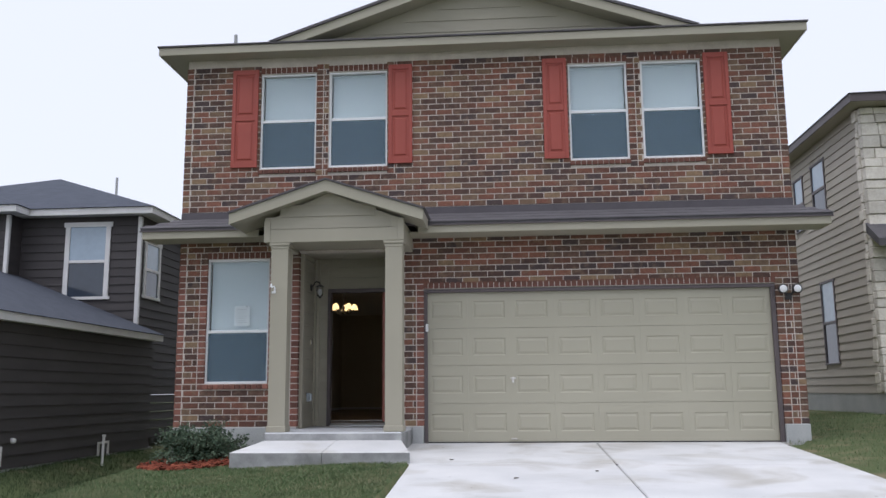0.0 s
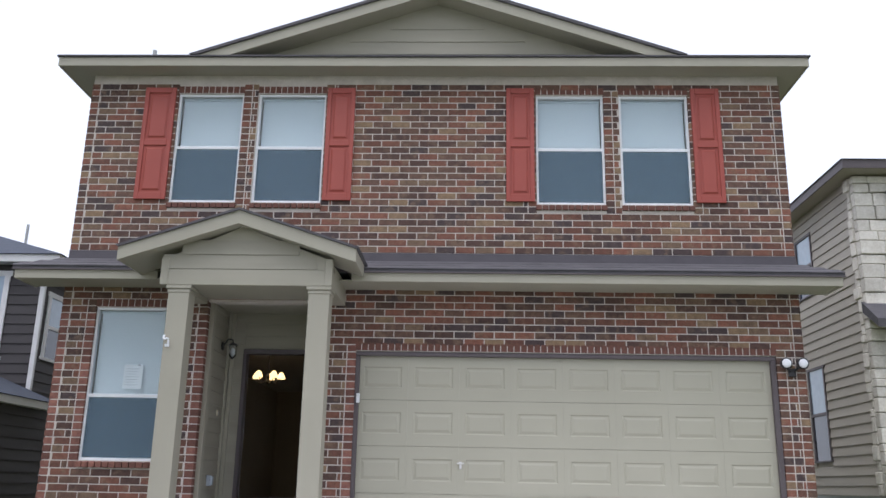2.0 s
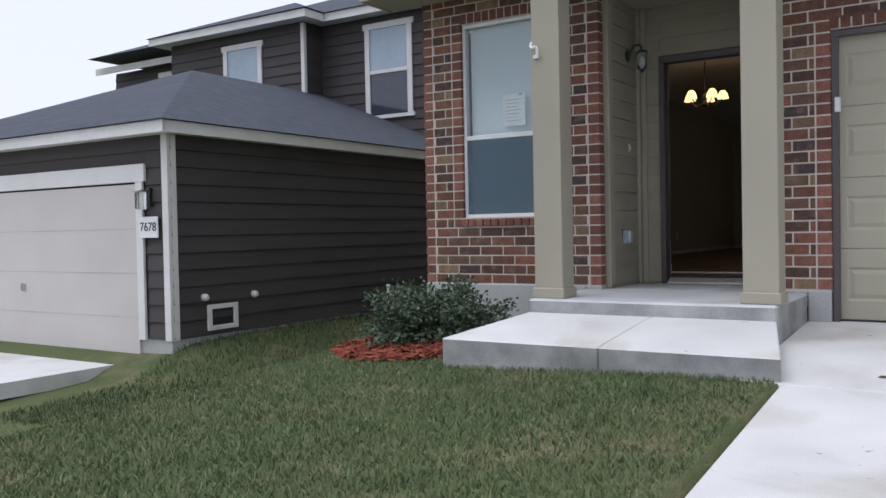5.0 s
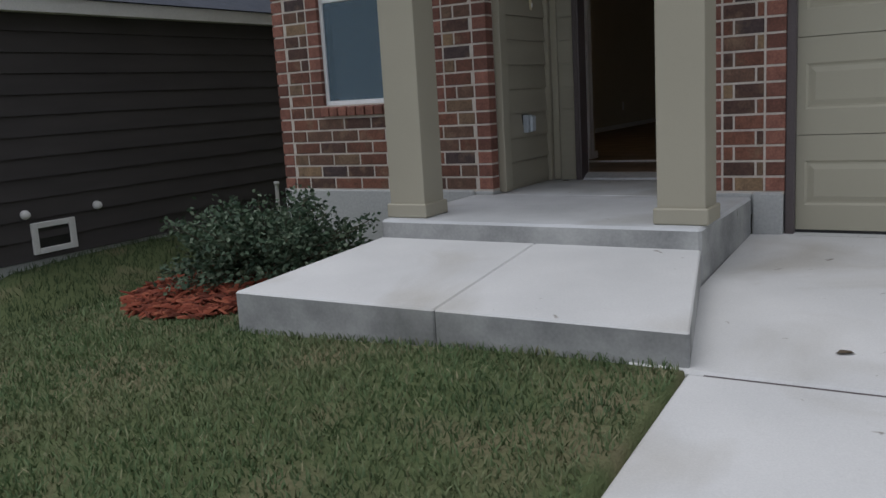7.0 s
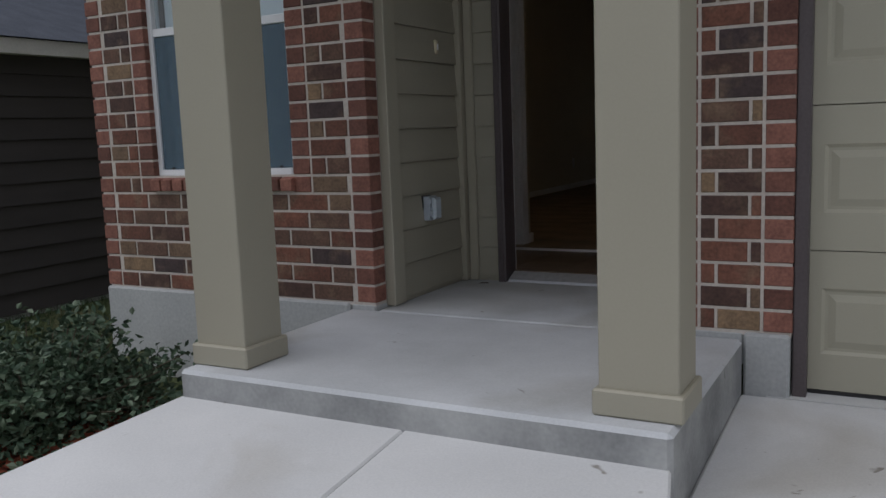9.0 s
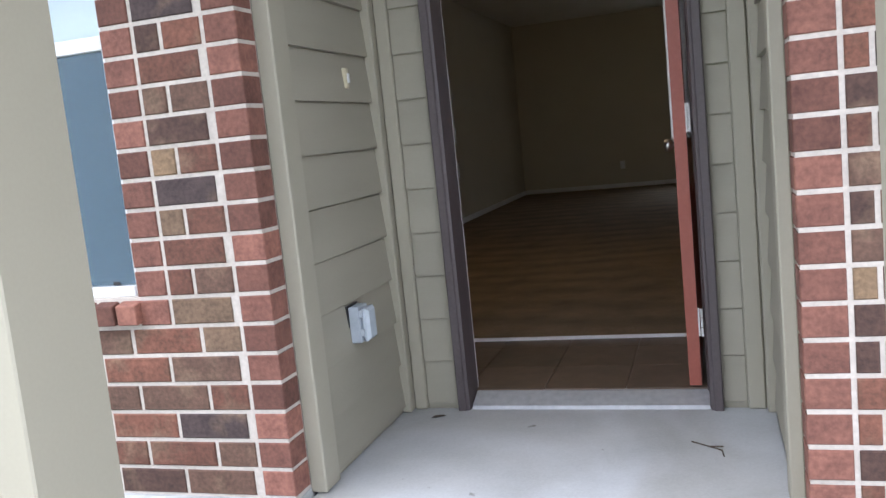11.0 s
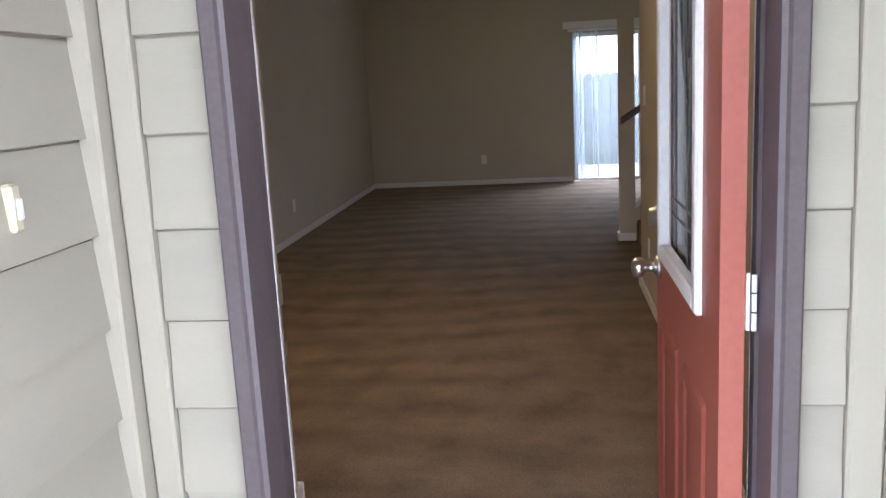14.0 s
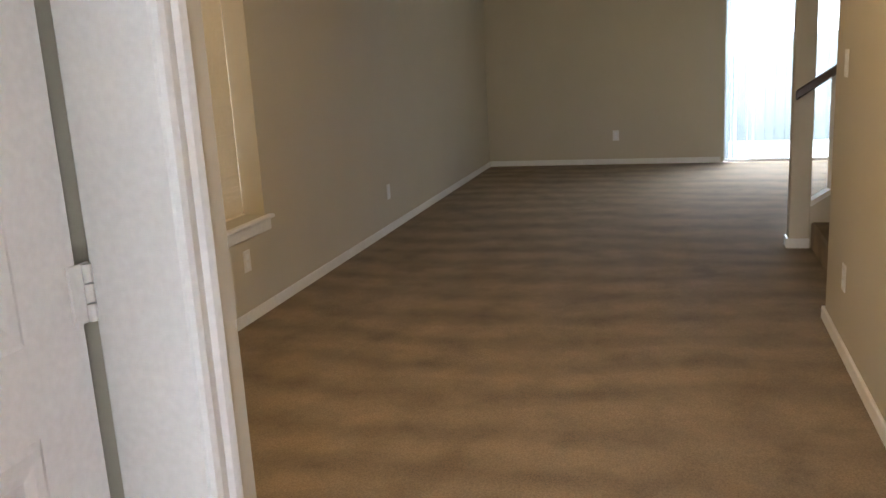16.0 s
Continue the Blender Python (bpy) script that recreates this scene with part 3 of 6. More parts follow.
for s in (-1, 1):
    prism(bm, [(GX + s * GW, gz - 0.01), (GX, apex - 0.01), (GX, apex + 0.035), (GX + s * (GW + 0.09), gz)], "y", -0.33, 3.4)
part("gable_shingles", bm, M_SHINGLE, roof, "dark grey shingles")
for s in (-1, 1):
    bm = bmesh.new()
    prism(bm, [(GX + s * GW, gz - 0.012), (GX, apex - 0.012), (GX, apex - 0.155), (GX + s * (GW - 0.40), gz - 0.012)], "y", -0.30, -0.275)
    part("rake_board", bm, M_TRIM, roof)
    bm = bmesh.new()
    prism(bm, [(GX + s * (GW - 0.42), gz - 0.01), (GX, apex - 0.15), (GX, apex - 0.135), (GX + s * (GW - 0.40), gz + 0.005)], "y", -0.274, -0.002)
    part("rake_soffit", bm, M_TRIM, roof)
bm = bmesh.new()
prism(bm, [(GX - GW + 0.3, gz - 0.03), (GX + GW - 0.3, gz - 0.03), (GX, apex - 0.13)], "y", 0.0, 0.08)
tymp = part("gable_wall", bm, M_SIDING, roof)
z = gz - 0.02
while z < apex - 0.2:
    hw = (apex - 0.13 - z - 0.18) / GS - 0.02
    if hw > 0.1:
        bm = bmesh.new()
        prism(bm, [(0.0, 0.0), (-0.014, 0.0), (-0.003, 0.182), (0.0, 0.182)], "x", GX - hw, GX + hw)
        ob = part("siding_board", bm, M_SIDING, roof)
        ob.location = (0, -0.001, z)
    z += 0.18
vent = root("vent_pipe", (-3.05, 0.4, 6.1), "thin grey plumbing vent pipe on the roof", "pipe")
bm = bmesh.new()
tube(bm, (-3.05, 0.4, 6.0), (-3.05, 0.4, 6.36), 0.028)
part("pipe", bm, M_FOUND, vent)
bm = bmesh.new()
lathe(bm, [(0.11, 6.07), (0.05, 6.16), (0.03, 6.17)], (-3.05, 0.4, 0))
part("flashing", bm, M_SHINGLE, vent)

# ---------------- windows of the brick house ----------------


def front_window(name, x0, x1, z0, z1, label, blind_label, parts_slats):
    w = root(name, ((x0 + x1) / 2, 0.06, z0), label, "window", "front windows", "structure")
    f, zm = 0.032, z0 + (z1 - z0) * 0.5
    if z0 < 1:
        zm = z0 + 0.752
    for nm, b in (("frame_side", (x0, x0 + f, 0.035, 0.10, z0, z1)), ("frame_side", (x1 - f, x1, 0.035, 0.10, z0, z1)),
                  ("frame_head", (x0 + f, x1 - f, 0.035, 0.10, z1 - f, z1)), ("frame_sill", (x0 + f, x1 - f, 0.030, 0.10, z0, z0 + f)),
                  ("meeting_rail", (x0 + f, x1 - f, 0.038, 0.09, zm - 0.02, zm + 0.022))):
        boxpart(nm, b, M_WHITE, w, "", 0.003)
    for nm, a, b in (("upper_pane", zm + 0.022, z1 - f), ("lower_pane", z0 + f, zm - 0.02)):
        p = boxpart(nm, (x0 + f + 0.001, x1 - f - 0.001, 0.066, 0.070, a + 0.001, b - 0.001), M_GLASS, w, "", 0)
        p.visible_shadow = False
    boxpart("insect_screen", (x0 + f + 0.002, x1 - f - 0.002, 0.046, 0.0475, z0 + f + 0.002, zm - 0.022), M_SCREEN, w, "dark grey insect screen", 0)
    for s in (x0 + f + 0.06, x1 - f - 0.085):
        boxpart("latch", (s, s + 0.025, 0.040, 0.045, z0 + f + 0.001, z0 + f + 0.014), M_BLACK, w)
    bl = root("window_blind", ((x0 + x1) / 2, 0.13, z1), blind_label, "blind", "front window blinds")
    boxpart("head_rail", (x0 + f, x1 - f, 0.11, 0.15, z1 - f - 0.03, z1 - f), M_BLIND, bl)
    n = int((z1 - z0 - 2 * f) / 0.024)
    if parts_slats:
        b = bmesh.new()
        prism(b, [(-0.003, 0.0132), (0.005, -0.0130), (0.003, -0.0135), (-0.005, 0.0125)], "x", -(x1 - x0) / 2 + f + 0.01, (x1 - x0) / 2 - f - 0.01)
        me = mesh_of(b, "slat", M_BLIND)
        for i in range(n):
            piece("slat", me, ((x0 + x1) / 2, 0.13, z0 + f + 0.014 + i * 0.024), bl)
    else:
        b = bmesh.new()
        for i in range(n):
            zz = z0 + f + 0.014 + i * 0.024
            prism(b, [(0.127, zz + 0.0132), (0.135, zz - 0.0130), (0.133, zz - 0.0135), (0.125, zz + 0.0125)], "x", x0 + f + 0.01, x1 - f - 0.01)
        tagged(part("slats", b, M_BLIND, bl), kind="stuff")
    boxpart("bottom_rail", (x0 + f + 0.01, x1 - f - 0.01, 0.118, 0.142, z0 + f, z0 + f + 0.012), M_BLIND, bl)
    return w


front_window("window_1", *OPEN[0], "white single-hung window with a screened lower sash beside the porch", "closed white horizontal blind behind the ground floor window", True)
for k, o in enumerate(OPEN[3:]):
    front_window(f"window_{k + 2}", *o, "white single-hung upper window with a screened lower sash", "closed white horizontal blind in an upper window", False)
notice = root("paper_notice", (-2.67, 0.06, 1.68), "white printed sheet taped inside the window glass", "notice")
boxpart("sheet", (-2.82, -2.59, 0.072, 0.0735, 1.69, 1.98), M_PAPER, notice, "", 0)
for i in range(7):
    boxpart("text_line", (-2.795, -2.63 - 0.02 * (i % 3), 0.0712, 0.0716, 1.925 - i * 0.032, 1.931 - i * 0.032), M_GREYBOX, notice, "grey line of unreadable print", 0)
boxpart("tape", (-2.655, -2.62, 0.0705, 0.0712, 1.962, 1.984), M_GREYBOX, notice, "grey tape", 0)


def shutter(x0, x1, z0, z1):
    s = root("shutter", ((x0 + x1) / 2, -0.02, z0), "brick-red louverless shutter with two raised panels beside an upper window", "shutter", "red shutters")
    zm, st = z0 + (z1 - z0) * 0.5, 0.055
    for nm, b in (("stile", (x0, x0 + st, -0.032, -0.001, z0, z1)), ("stile", (x1 - st, x1, -0.032, -0.001, z0, z1)),
                  ("rail", (x0 + st, x1 - st, -0.032, -0.001, z0, z0 + 0.09)), ("rail", (x0 + st, x1 - st, -0.032, -0.001, z1 - 0.075, z1)),
                  ("rail", (x0 + st, x1 - st, -0.032, -0.001, zm - 0.04, zm + 0.04))):
        boxpart(nm, b, M_SHUTTER, s)
    for a, b in ((z0 + 0.09, zm - 0.04), (zm + 0.04, z1 - 0.075)):
        bm = bmesh.new()
        bx(bm, x0 + st, x1 - st, -0.014, -0.002, a, b)
        ins = 0.028
        o = [bm.verts.new(p) for p in ((x0 + st + ins, -0.0141, a + ins), (x1 - st - ins, -0.0141, a + ins), (x1 - st - ins, -0.0141, b - ins), (x0 + st + ins, -0.0141, b - ins))]
        i2 = ins + 0.022
        q = [bm.verts.new(p) for p in ((x0 + st + i2, -0.029, a + i2), (x1 - st - i2, -0.029, a + i2), (x1 - st - i2, -0.029, b - i2), (x0 + st + i2, -0.029, b - i2))]
        bm.faces.new(q)
        for i in range(4):
            j = (i + 1) % 4
            bm.faces.new((o[i], o[j], q[j], q[i]))
        part("panel", bm, M_SHUTTER, s)


for x0, x1 in ((-2.925, -2.522), (-0.53, -0.170), (1.775, 2.13), (4.118, 4.478)):
    shutter(x0, x1, 4.055, 5.592)

# ---------------- garage door ----------------
gd = root("garage_door", (2.44, 0.09, 0), "closed khaki sectional garage door with raised rectangular panels", "garage door")
PW, PH = 4.875 / 8, 2.125 / 4
bm = bmesh.new()
ring = [((-PW / 2, -PH / 2), 0.0), ((-PW / 2 + 0.075, -PH / 2 + 0.140), 0.0), ((-PW / 2 + 0.087, -PH / 2 + 0.152), 0.009),
        ((-PW / 2 + 0.098, -PH / 2 + 0.163), 0.009), ((-PW / 2 + 0.125, -PH / 2 + 0.190), 0.001)]
loops = []
for (a, b), d in ring:
    loops.append([bm.verts.new(p) for p in ((a, d, b), (-a, d, b), (-a, d, -b), (a, d, -b))])
for k in range(len(loops) - 1):
    for i in range(4):
        j = (i + 1) % 4
        bm.faces.new((loops[k][i], loops[k][j], loops[k + 1][j], loops[k + 1][i]))
bm.faces.new(loops[-1])
back = [bm.verts.new((v.co.x, 0.03, v.co.z)) for v in loops[0]]
for i in range(4):
    j = (i + 1) % 4
    bm.faces.new((loops[0][j], loops[0][i], back[i], back[j]))
panel_mesh = mesh_of(bm, "door_panel", M_GARAGE)
for r in range(4):
    zc = 0.012 + PH * (r + 0.5)
    sec = boxpart("door_section", (0.0, 4.88, 0.105, 0.13, zc - PH / 2 + 0.002, zc + PH / 2 - 0.002), M_GARAGE, gd, "", 0)
    for c in range(8):
        ob = new("door_panel", panel_mesh)
        ob.parent = sec
        ob.matrix_basis = Matrix.Translation((0.0025 + PW * (c + 0.5), 0.075, zc)) @ Matrix.Diagonal((0.9985, 1, 0.9925, 1))
boxpart("weather_seal", (0.0, 4.88, 0.08, 0.12, -0.004, 0.010), M_BLACK, gd, "black rubber seal", 0)
lk = boxpart("lock_handle", (1.205, 1.285, 0.045, 0.062, 0.885, 0.897), M_WHITEPAINT, gd, "white T lock handle")
bm = bmesh.new()
tube(bm, (1.245, 0.05, 0.89), (1.245, 0.078, 0.89), 0.012)
part("lock_spindle", bm, M_METAL, lk)
boxpart("lock_plate", (1.232, 1.258, 0.070, 0.0745, 0.83, 0.91), M_WHITEPAINT, gd)
boxpart("lift_handle", (1.20, 1.29, 0.048, 0.0745, 0.042, 0.06), M_METAL, gd, "grey lift handle")
gf_ = root("garage_door_trim", (2.44, 0.05, 0), "dark brown painted garage door surround", "door frame", "", "structure")
boxpart("jamb", (-0.014, 0.035, 0.012, 0.072, -0.012, 2.118), M_BROWN, gf_)
boxpart("jamb", (4.862, 4.923, 0.012, 0.072, -0.012, 2.118), M_BROWN, gf_)
boxpart("head", (-0.014, 4.923, 0.012, 0.072, 2.12, 2.166), M_BROWN, gf_)
sensor = root("door_sensor", (0.03, 0.0, 1.6), "small white plastic keypad on the garage jamb", "keypad")
boxpart("case", (0.012, 0.052, -0.012, 0.011, 1.56, 1.67), M_WHITE, sensor)
boxpart("cover", (0.016, 0.048, -0.018, -0.0125, 1.60, 1.665), M_WHITE, sensor)

flood = root("flood_light", (5.09, 0, 2.05), "black twin-head floodlight with white lenses on the brick", "lamp")
boxpart("base_plate", (5.045, 5.135, -0.03, -0.001, 1.93, 2.03), M_BLACK, flood, "", 0.008)
for s in (-1, 1):
    c = Vector((5.09 + s * 0.095, -0.10, 2.075))
    bm = bmesh.new()
    tube(bm, (5.09 + s * 0.02, -0.025, 1.99), c + Vector((0, 0.05, -0.01)), 0.014)
    part("arm", bm, M_BLACK, flood)
    bm = bmesh.new()
    lathe(bm, [(0.030, 0.075), (0.05, 0.05), (0.066, -0.01), (0.068, -0.03), (0.058, -0.034)], c, 20, "y")
    head = part("lamp_head", bm, M_BLACK, flood, "", 0, True)
    bm = bmesh.new()
    lathe(bm, [(0.052, -0.034), (0.050, -0.040), (0.025, -0.046), (0.002, -0.048)], c, 20, "y")
    part("lens", bm, M_WHITE, head, "white frosted lens", 0, True)

# ---------------- porch ----------------


def porch_column(x0, x1):
    c = root("porch_column", ((x0 + x1) / 2, -0.94, 0.2), "square khaki boxed porch column with base and cap trim", "column", "porch columns")
    y0, y1 = -1.045, -0.81
    boxpart("shaft", (x0 + 0.012, x1 - 0.012, y0 + 0.012, y1 - 0.012, 0.205, 2.71), M_TRIM, c)
    boxpart("base", (x0 - 0.004, x1 + 0.004, y0 - 0.004, y1 + 0.004, 0.206, 0.285), M_TRIM, c, "", 0.006)
    boxpart("necking", (x0 + 0.002, x1 - 0.002, y0 + 0.002, y1 - 0.002, 2.632, 2.672), M_TRIM, c, "", 0.006)
    boxpart("cap", (x0 - 0.012, x1 + 0.012, y0 - 0.012, y1 + 0.012, 2.674, 2.714), M_TRIM, c, "", 0.006)


porch_column(-1.985, -1.730)
porch_column(-0.435, -0.180)
orn = root("column_hook", (-1.93, -1.06, 2.05), "small white bent hook fixed to the porch column", "hook")
bm = bmesh.new()
pts = [(-1.955, -1.062, 2.155), (-1.958, -1.075, 2.12), (-1.94, -1.085, 2.105), (-1.915, -1.08, 2.12), (-1.905, -1.07, 2.10), (-1.908, -1.062, 2.06), (-1.91, -1.06, 2.03)]
for p, q in zip(pts, pts[1:]):
    tube(bm, p, q, 0.011, 8)
part("hook", bm, M_WHITE, orn)
boxpart("plate", (-1.95, -1.90, -1.050, -1.0345, 2.03, 2.06), M_WHITE, orn)

pr = root("porch_roof", (-1.18, -0.6, 2.68), "small gabled khaki porch roof with grey shingles", "porch roof", "", "structure")
BX0, BX1 = -2.07, -0.172
boxpart("front_beam", (BX0, BX1, -1.05, -0.86, 2.717, 2.896), M_TRIM, pr)
boxpart("side_beam", (BX0, -1.86, -0.859, -0.002, 2.717, 2.98), M_TRIM, pr)
boxpart("side_beam", (-0.365, BX1, -0.859, -0.002, 2.717, 2.98), M_TRIM, pr)
boxpart("porch_ceiling", (-1.859, -0.366, -0.858, 0.91, 2.78, 2.82), M_TRIM, pr)
PX, PHW, PZ, PS = -1.205, 1.31, 3.10, 0.330
pap = PZ + PHW * PS
bm = bmesh.new()
prism(bm, [(BX0, 2.897), (BX1, 2.897), (BX1, 3.0), (PX, pap - 0.14), (BX0, 3.0)], "y", -1.035, -0.95)
part("gable_wall", bm, M_TRIM, pr)
for z in (2.900, 3.066):
    hw = min(0.86, (pap - 0.15 - z - 0.10) / PS)
    bm = bmesh.new()
    prism(bm, [(-1.036, z), (-1.054, z), (-1.040, z + 0.164), (-1.036, z + 0.164)], "x", PX - hw, PX + hw)
    part("siding_board", bm, M_SIDING, pr)
for xa in (BX0 - 0.004, BX1 - 0.081):
    boxpart("corner_board", (xa, xa + 0.085, -1.062, -1.0365, 2.718, 3.02), M_TRIM, pr)
for s in (-1, 1):
    bm = bmesh.new()
    prism(bm, [(PX + s * PHW, PZ - 0.002), (PX, pap - 0.002), (PX, pap + 0.022), (PX + s * (PHW + 0.03), PZ + 0.016)], "y", -1.245, -0.0)
    part("shingle_slope", bm, M_SHINGLE, pr, "dark grey shingles")
    bm = bmesh.new()
    prism(bm, [(PX + s * PHW, PZ - 0.004), (PX, pap - 0.004), (PX, pap - 0.155), (PX + s * PHW, PZ - 0.150)], "y", -1.22, -1.196)
    part("rake_board", bm, M_TRIM, pr)
    bm = bmesh.new()
    prism(bm, [(PX + s * (PHW - 0.02), PZ - 0.14), (PX, pap - 0.14), (PX, pap - 0.125), (PX + s * (PHW - 0.02), PZ - 0.125)], "y", -1.195, -0.004)
    part("soffit", bm, M_TRIM, pr)
    boxpart("side_fascia", (min(PX + s * PHW, PX + s * (PHW - 0.024)), max(PX + s * PHW, PX + s * (PHW - 0.024)), -1.195, -0.05, PZ - 0.148, PZ - 0.006), M_TRIM, pr)

# recess round the front door
YD = 0.89
solidbox("wall_recess_left", [(-1.95, -1.822, 0.165, 1.0, 0.2, 2.78)], M_TRIM, "khaki sheathing behind the porch siding", "wall")
solidbox("wall_recess_right", [(-0.466, -0.34, 0.165, 1.0, 0.2, 2.78)], M_TRIM, "khaki sheathing behind the porch siding", "wall")
rl = root("recess_siding_left", (-1.82, 0.4, 0.2), "khaki lap siding on the porch side wall", "siding", "", "structure")
lap_siding(rl, M_SIDING, (-1.821, 0.19), (-1.821, 0.835), 0.2265, 2.77, 0.1645, thick=0.017)
boxpart("corner_board", (-1.848, -1.795, 0.098, 0.20, 0.21, 2.755), M_TRIM, rl)
rr = root("recess_siding_right", (-0.47, 0.4, 0.2), "khaki lap siding on the porch side wall", "siding", "", "structure")
lap_siding(rr, M_SIDING, (-0.467, 0.835), (-0.467, 0.19), 0.2265, 2.77, 0.1645, thick=0.017)
boxpart("corner_board", (-0.497, -0.4605, 0.098, 0.20, 0.21, 2.755), M_TRIM, rr)
solidbox("wall_recess_back", [(-1.82, -1.600, YD + 0.012, YD + 0.117, 0.2, 2.78), (-0.647, -0.468, YD + 0.012, YD + 0.117, 0.2, 2.78), (-1.600, -0.647, YD + 0.012, YD + 0.117, 2.306, 2.78)],
         M_TRIM, "khaki wall round the front door", "wall")
rb = root("recess_siding_back", (-1.05, YD, 0.2), "khaki lap siding beside and above the front door", "siding", "", "structure")
lap_siding(rb, M_SIDING, (-1.728, YD + 0.011), (-1.602, YD + 0.011), 0.2265, 2.77, 0.1645, thick=0.017)
lap_siding(rb, M_SIDING, (-0.646, YD + 0.011), (-0.570, YD + 0.011), 0.2265, 2.77, 0.1645, thick=0.017)
lap_siding(rb, M_SIDING, (-1.601, YD + 0.011), (-0.647, YD + 0.011), 2.31, 2.77, 0.1645, thick=0.017)
for xa, xb_ in ((-1.8205, -1.782), (-1.780, -1.730), (-0.568, -0.508), (-0.506, -0.4675)):
    boxpart("corner_board", (xa, xb_, YD - (0.055 if xa in (-1.8205, -0.506) else 0.016), YD + 0.011, 0.207, 2.775), M_TRIM, rb, "", 0.005)

# front door frame and leaf
df = root("door_frame_front", (-1.03, YD, 0.2), "dark brown front door casing with white inner jamb", "door frame", "", "structure")
for s in (0, 1):
    xo, xi, sg = ((-1.602, -1.555, 1), (-0.647, -0.699, -1))[s]
    bm = bmesh.new()
    prism(bm, [(xo, YD + 0.011), (xo, YD - 0.028), (xo + sg * 0.004, YD - 0.031), (xo + sg * 0.028, YD - 0.031), (xo + sg * 0.033, YD - 0.024), (xo + sg * 0.042, YD - 0.020), (xo + sg * 0.047, YD + 0.060), (xi, YD + 0.070), (xi, YD + 0.100), (xo, YD + 0.100)], "z", 0.205, 2.245)
    part("casing", bm, M_BROWN, df)
    boxpart("weatherstrip", (min(xi, xi - sg * 0.014), max(xi, xi - sg * 0.014), YD + 0.101, YD + 0.112, 0.255, 2.22), M_WHITEPAINT, df, "white weatherstrip", 0.002)
    boxpart("inner_jamb", (min(xi - sg * 0.05, xi - sg * 0.016), max(xi - sg * 0.05, xi - sg * 0.016), YD + 0.102, YD + 0.135, 0.255, 2.25), M_WHITEPAINT, df, "white painted jamb")
boxpart("head_casing", (-1.600, -0.647, YD - 0.033, YD + 0.100, 2.247, 2.305), M_BROWN, df)
boxpart("head_jamb", (-1.555, -0.69, YD + 0.102, YD + 0.165, 2.252, 2.30), M_WHITEPAINT, df, "white painted jamb")
for z0 in (1.10, 1.235):
    boxpart("strike_plate", (-1.5599, -1.5592, YD + 0.122, YD + 0.147, z0 - 0.03, z0 + 0.03), M_METAL, df, "steel strike plate", 0)
bm = bmesh.new()
prism(bm, [(YD - 0.012, 0.205), (YD - 0.008, 0.218), (YD + 0.025, 0.232), (YD + 0.07, 0.250), (YD + 0.12, 0.250), (YD + 0.12, 0.205)], "x", -1.552, -0.693)
solid("threshold", bm, M_ALU, "scuffed aluminium door threshold", "threshold")

leaf = root("front_door", (-0.745, 0.955, 0.25), "open brick-red front door with leaded glass light and two lower panels", "door", "", "structure")
LX0, LX1, LY0, LY1, LZ0, LZ1 = -0.768, -0.726, 0.955, 1.800, 0.268, 2.25
GY0, GY1, GZ0, GZ1 = 1.155, 1.66, 1.17, 2.08
bm = bmesh.new()
for b in ((LY0, GY0, LZ0, LZ1), (GY1, LY1, LZ0, LZ1), (GY0, GY1, LZ0, GZ0), (GY0, GY1, GZ1, LZ1)):
    bx(bm, LX0, LX1, b[0], b[1], b[2], b[3])
part("door_slab", bm, M_DOORRED, leaf)
for side in (LX0, LX1):
    sgn = -1 if side == LX0 else 1
    for nm, b in (("glass_frame", (GY0 - 0.03, GY0 + 0.01, GZ0 - 0.03, GZ1 + 0.03)), ("glass_frame", (GY1 - 0.01, GY1 + 0.03, GZ0 - 0.03, GZ1 + 0.03)),
                  ("glass_frame", (GY0 + 0.01, GY1 - 0.01, GZ0 - 0.03, GZ0 + 0.01)), ("glass_frame", (GY0 + 0.01, GY1 - 0.01, GZ1 - 0.01, GZ1 + 0.03))):
        xa, xb = side + sgn * 0.014, side - sgn * 0.0165
        boxpart(nm, (min(xb, xa), max(xb, xa), b[0], b[1], b[2], b[3]), M_WHITEPAINT, leaf, "white glass frame", 0.005)
gp = boxpart("leaded_glass", (-0.749, -0.745, GY0, GY1, GZ0, GZ1), M_LEADGLASS, leaf, "textured grey leaded glass", 0)
# leading: borders, and ovals in the middle
bm = bmesh.new()
for y in (GY0 + 0.07, GY1 - 0.07):
    tube(bm, (-0.750, y, GZ0), (-0.750, y, GZ1), 0.0028, 6)
for z in (GZ0 + 0.09, GZ0 + 0.13, GZ1 - 0.09):
    tube(bm, (-0.750, GY0, z), (-0.750, GY1, z), 0.0028, 6)
yc, zc = (GY0 + GY1) / 2, (GZ0 + GZ1) / 2 + 0.03
tube(bm, (-0.750, yc, GZ0), (-0.750, yc, zc - 0.26), 0.0028, 6)
for ry, rz, dz in ((0.075, 0.26, 0.0), (0.16, 0.19, 0.07), (0.045, 0.12, 0.1), (0.10, 0.10, 0.22)):
    last = None
    for i in range(25):
        a = 2 * math.pi * i / 24
        p = (-0.750, yc + ry * math.cos(a) * (0.65 + 0.35 * math.sin(a)), zc + dz + rz * math.sin(a))
        if last:
            tube(bm, last, p, 0.0028, 6)
        last = p
part("lead_came", bm, M_LEAD, gp, "dark lead lines")
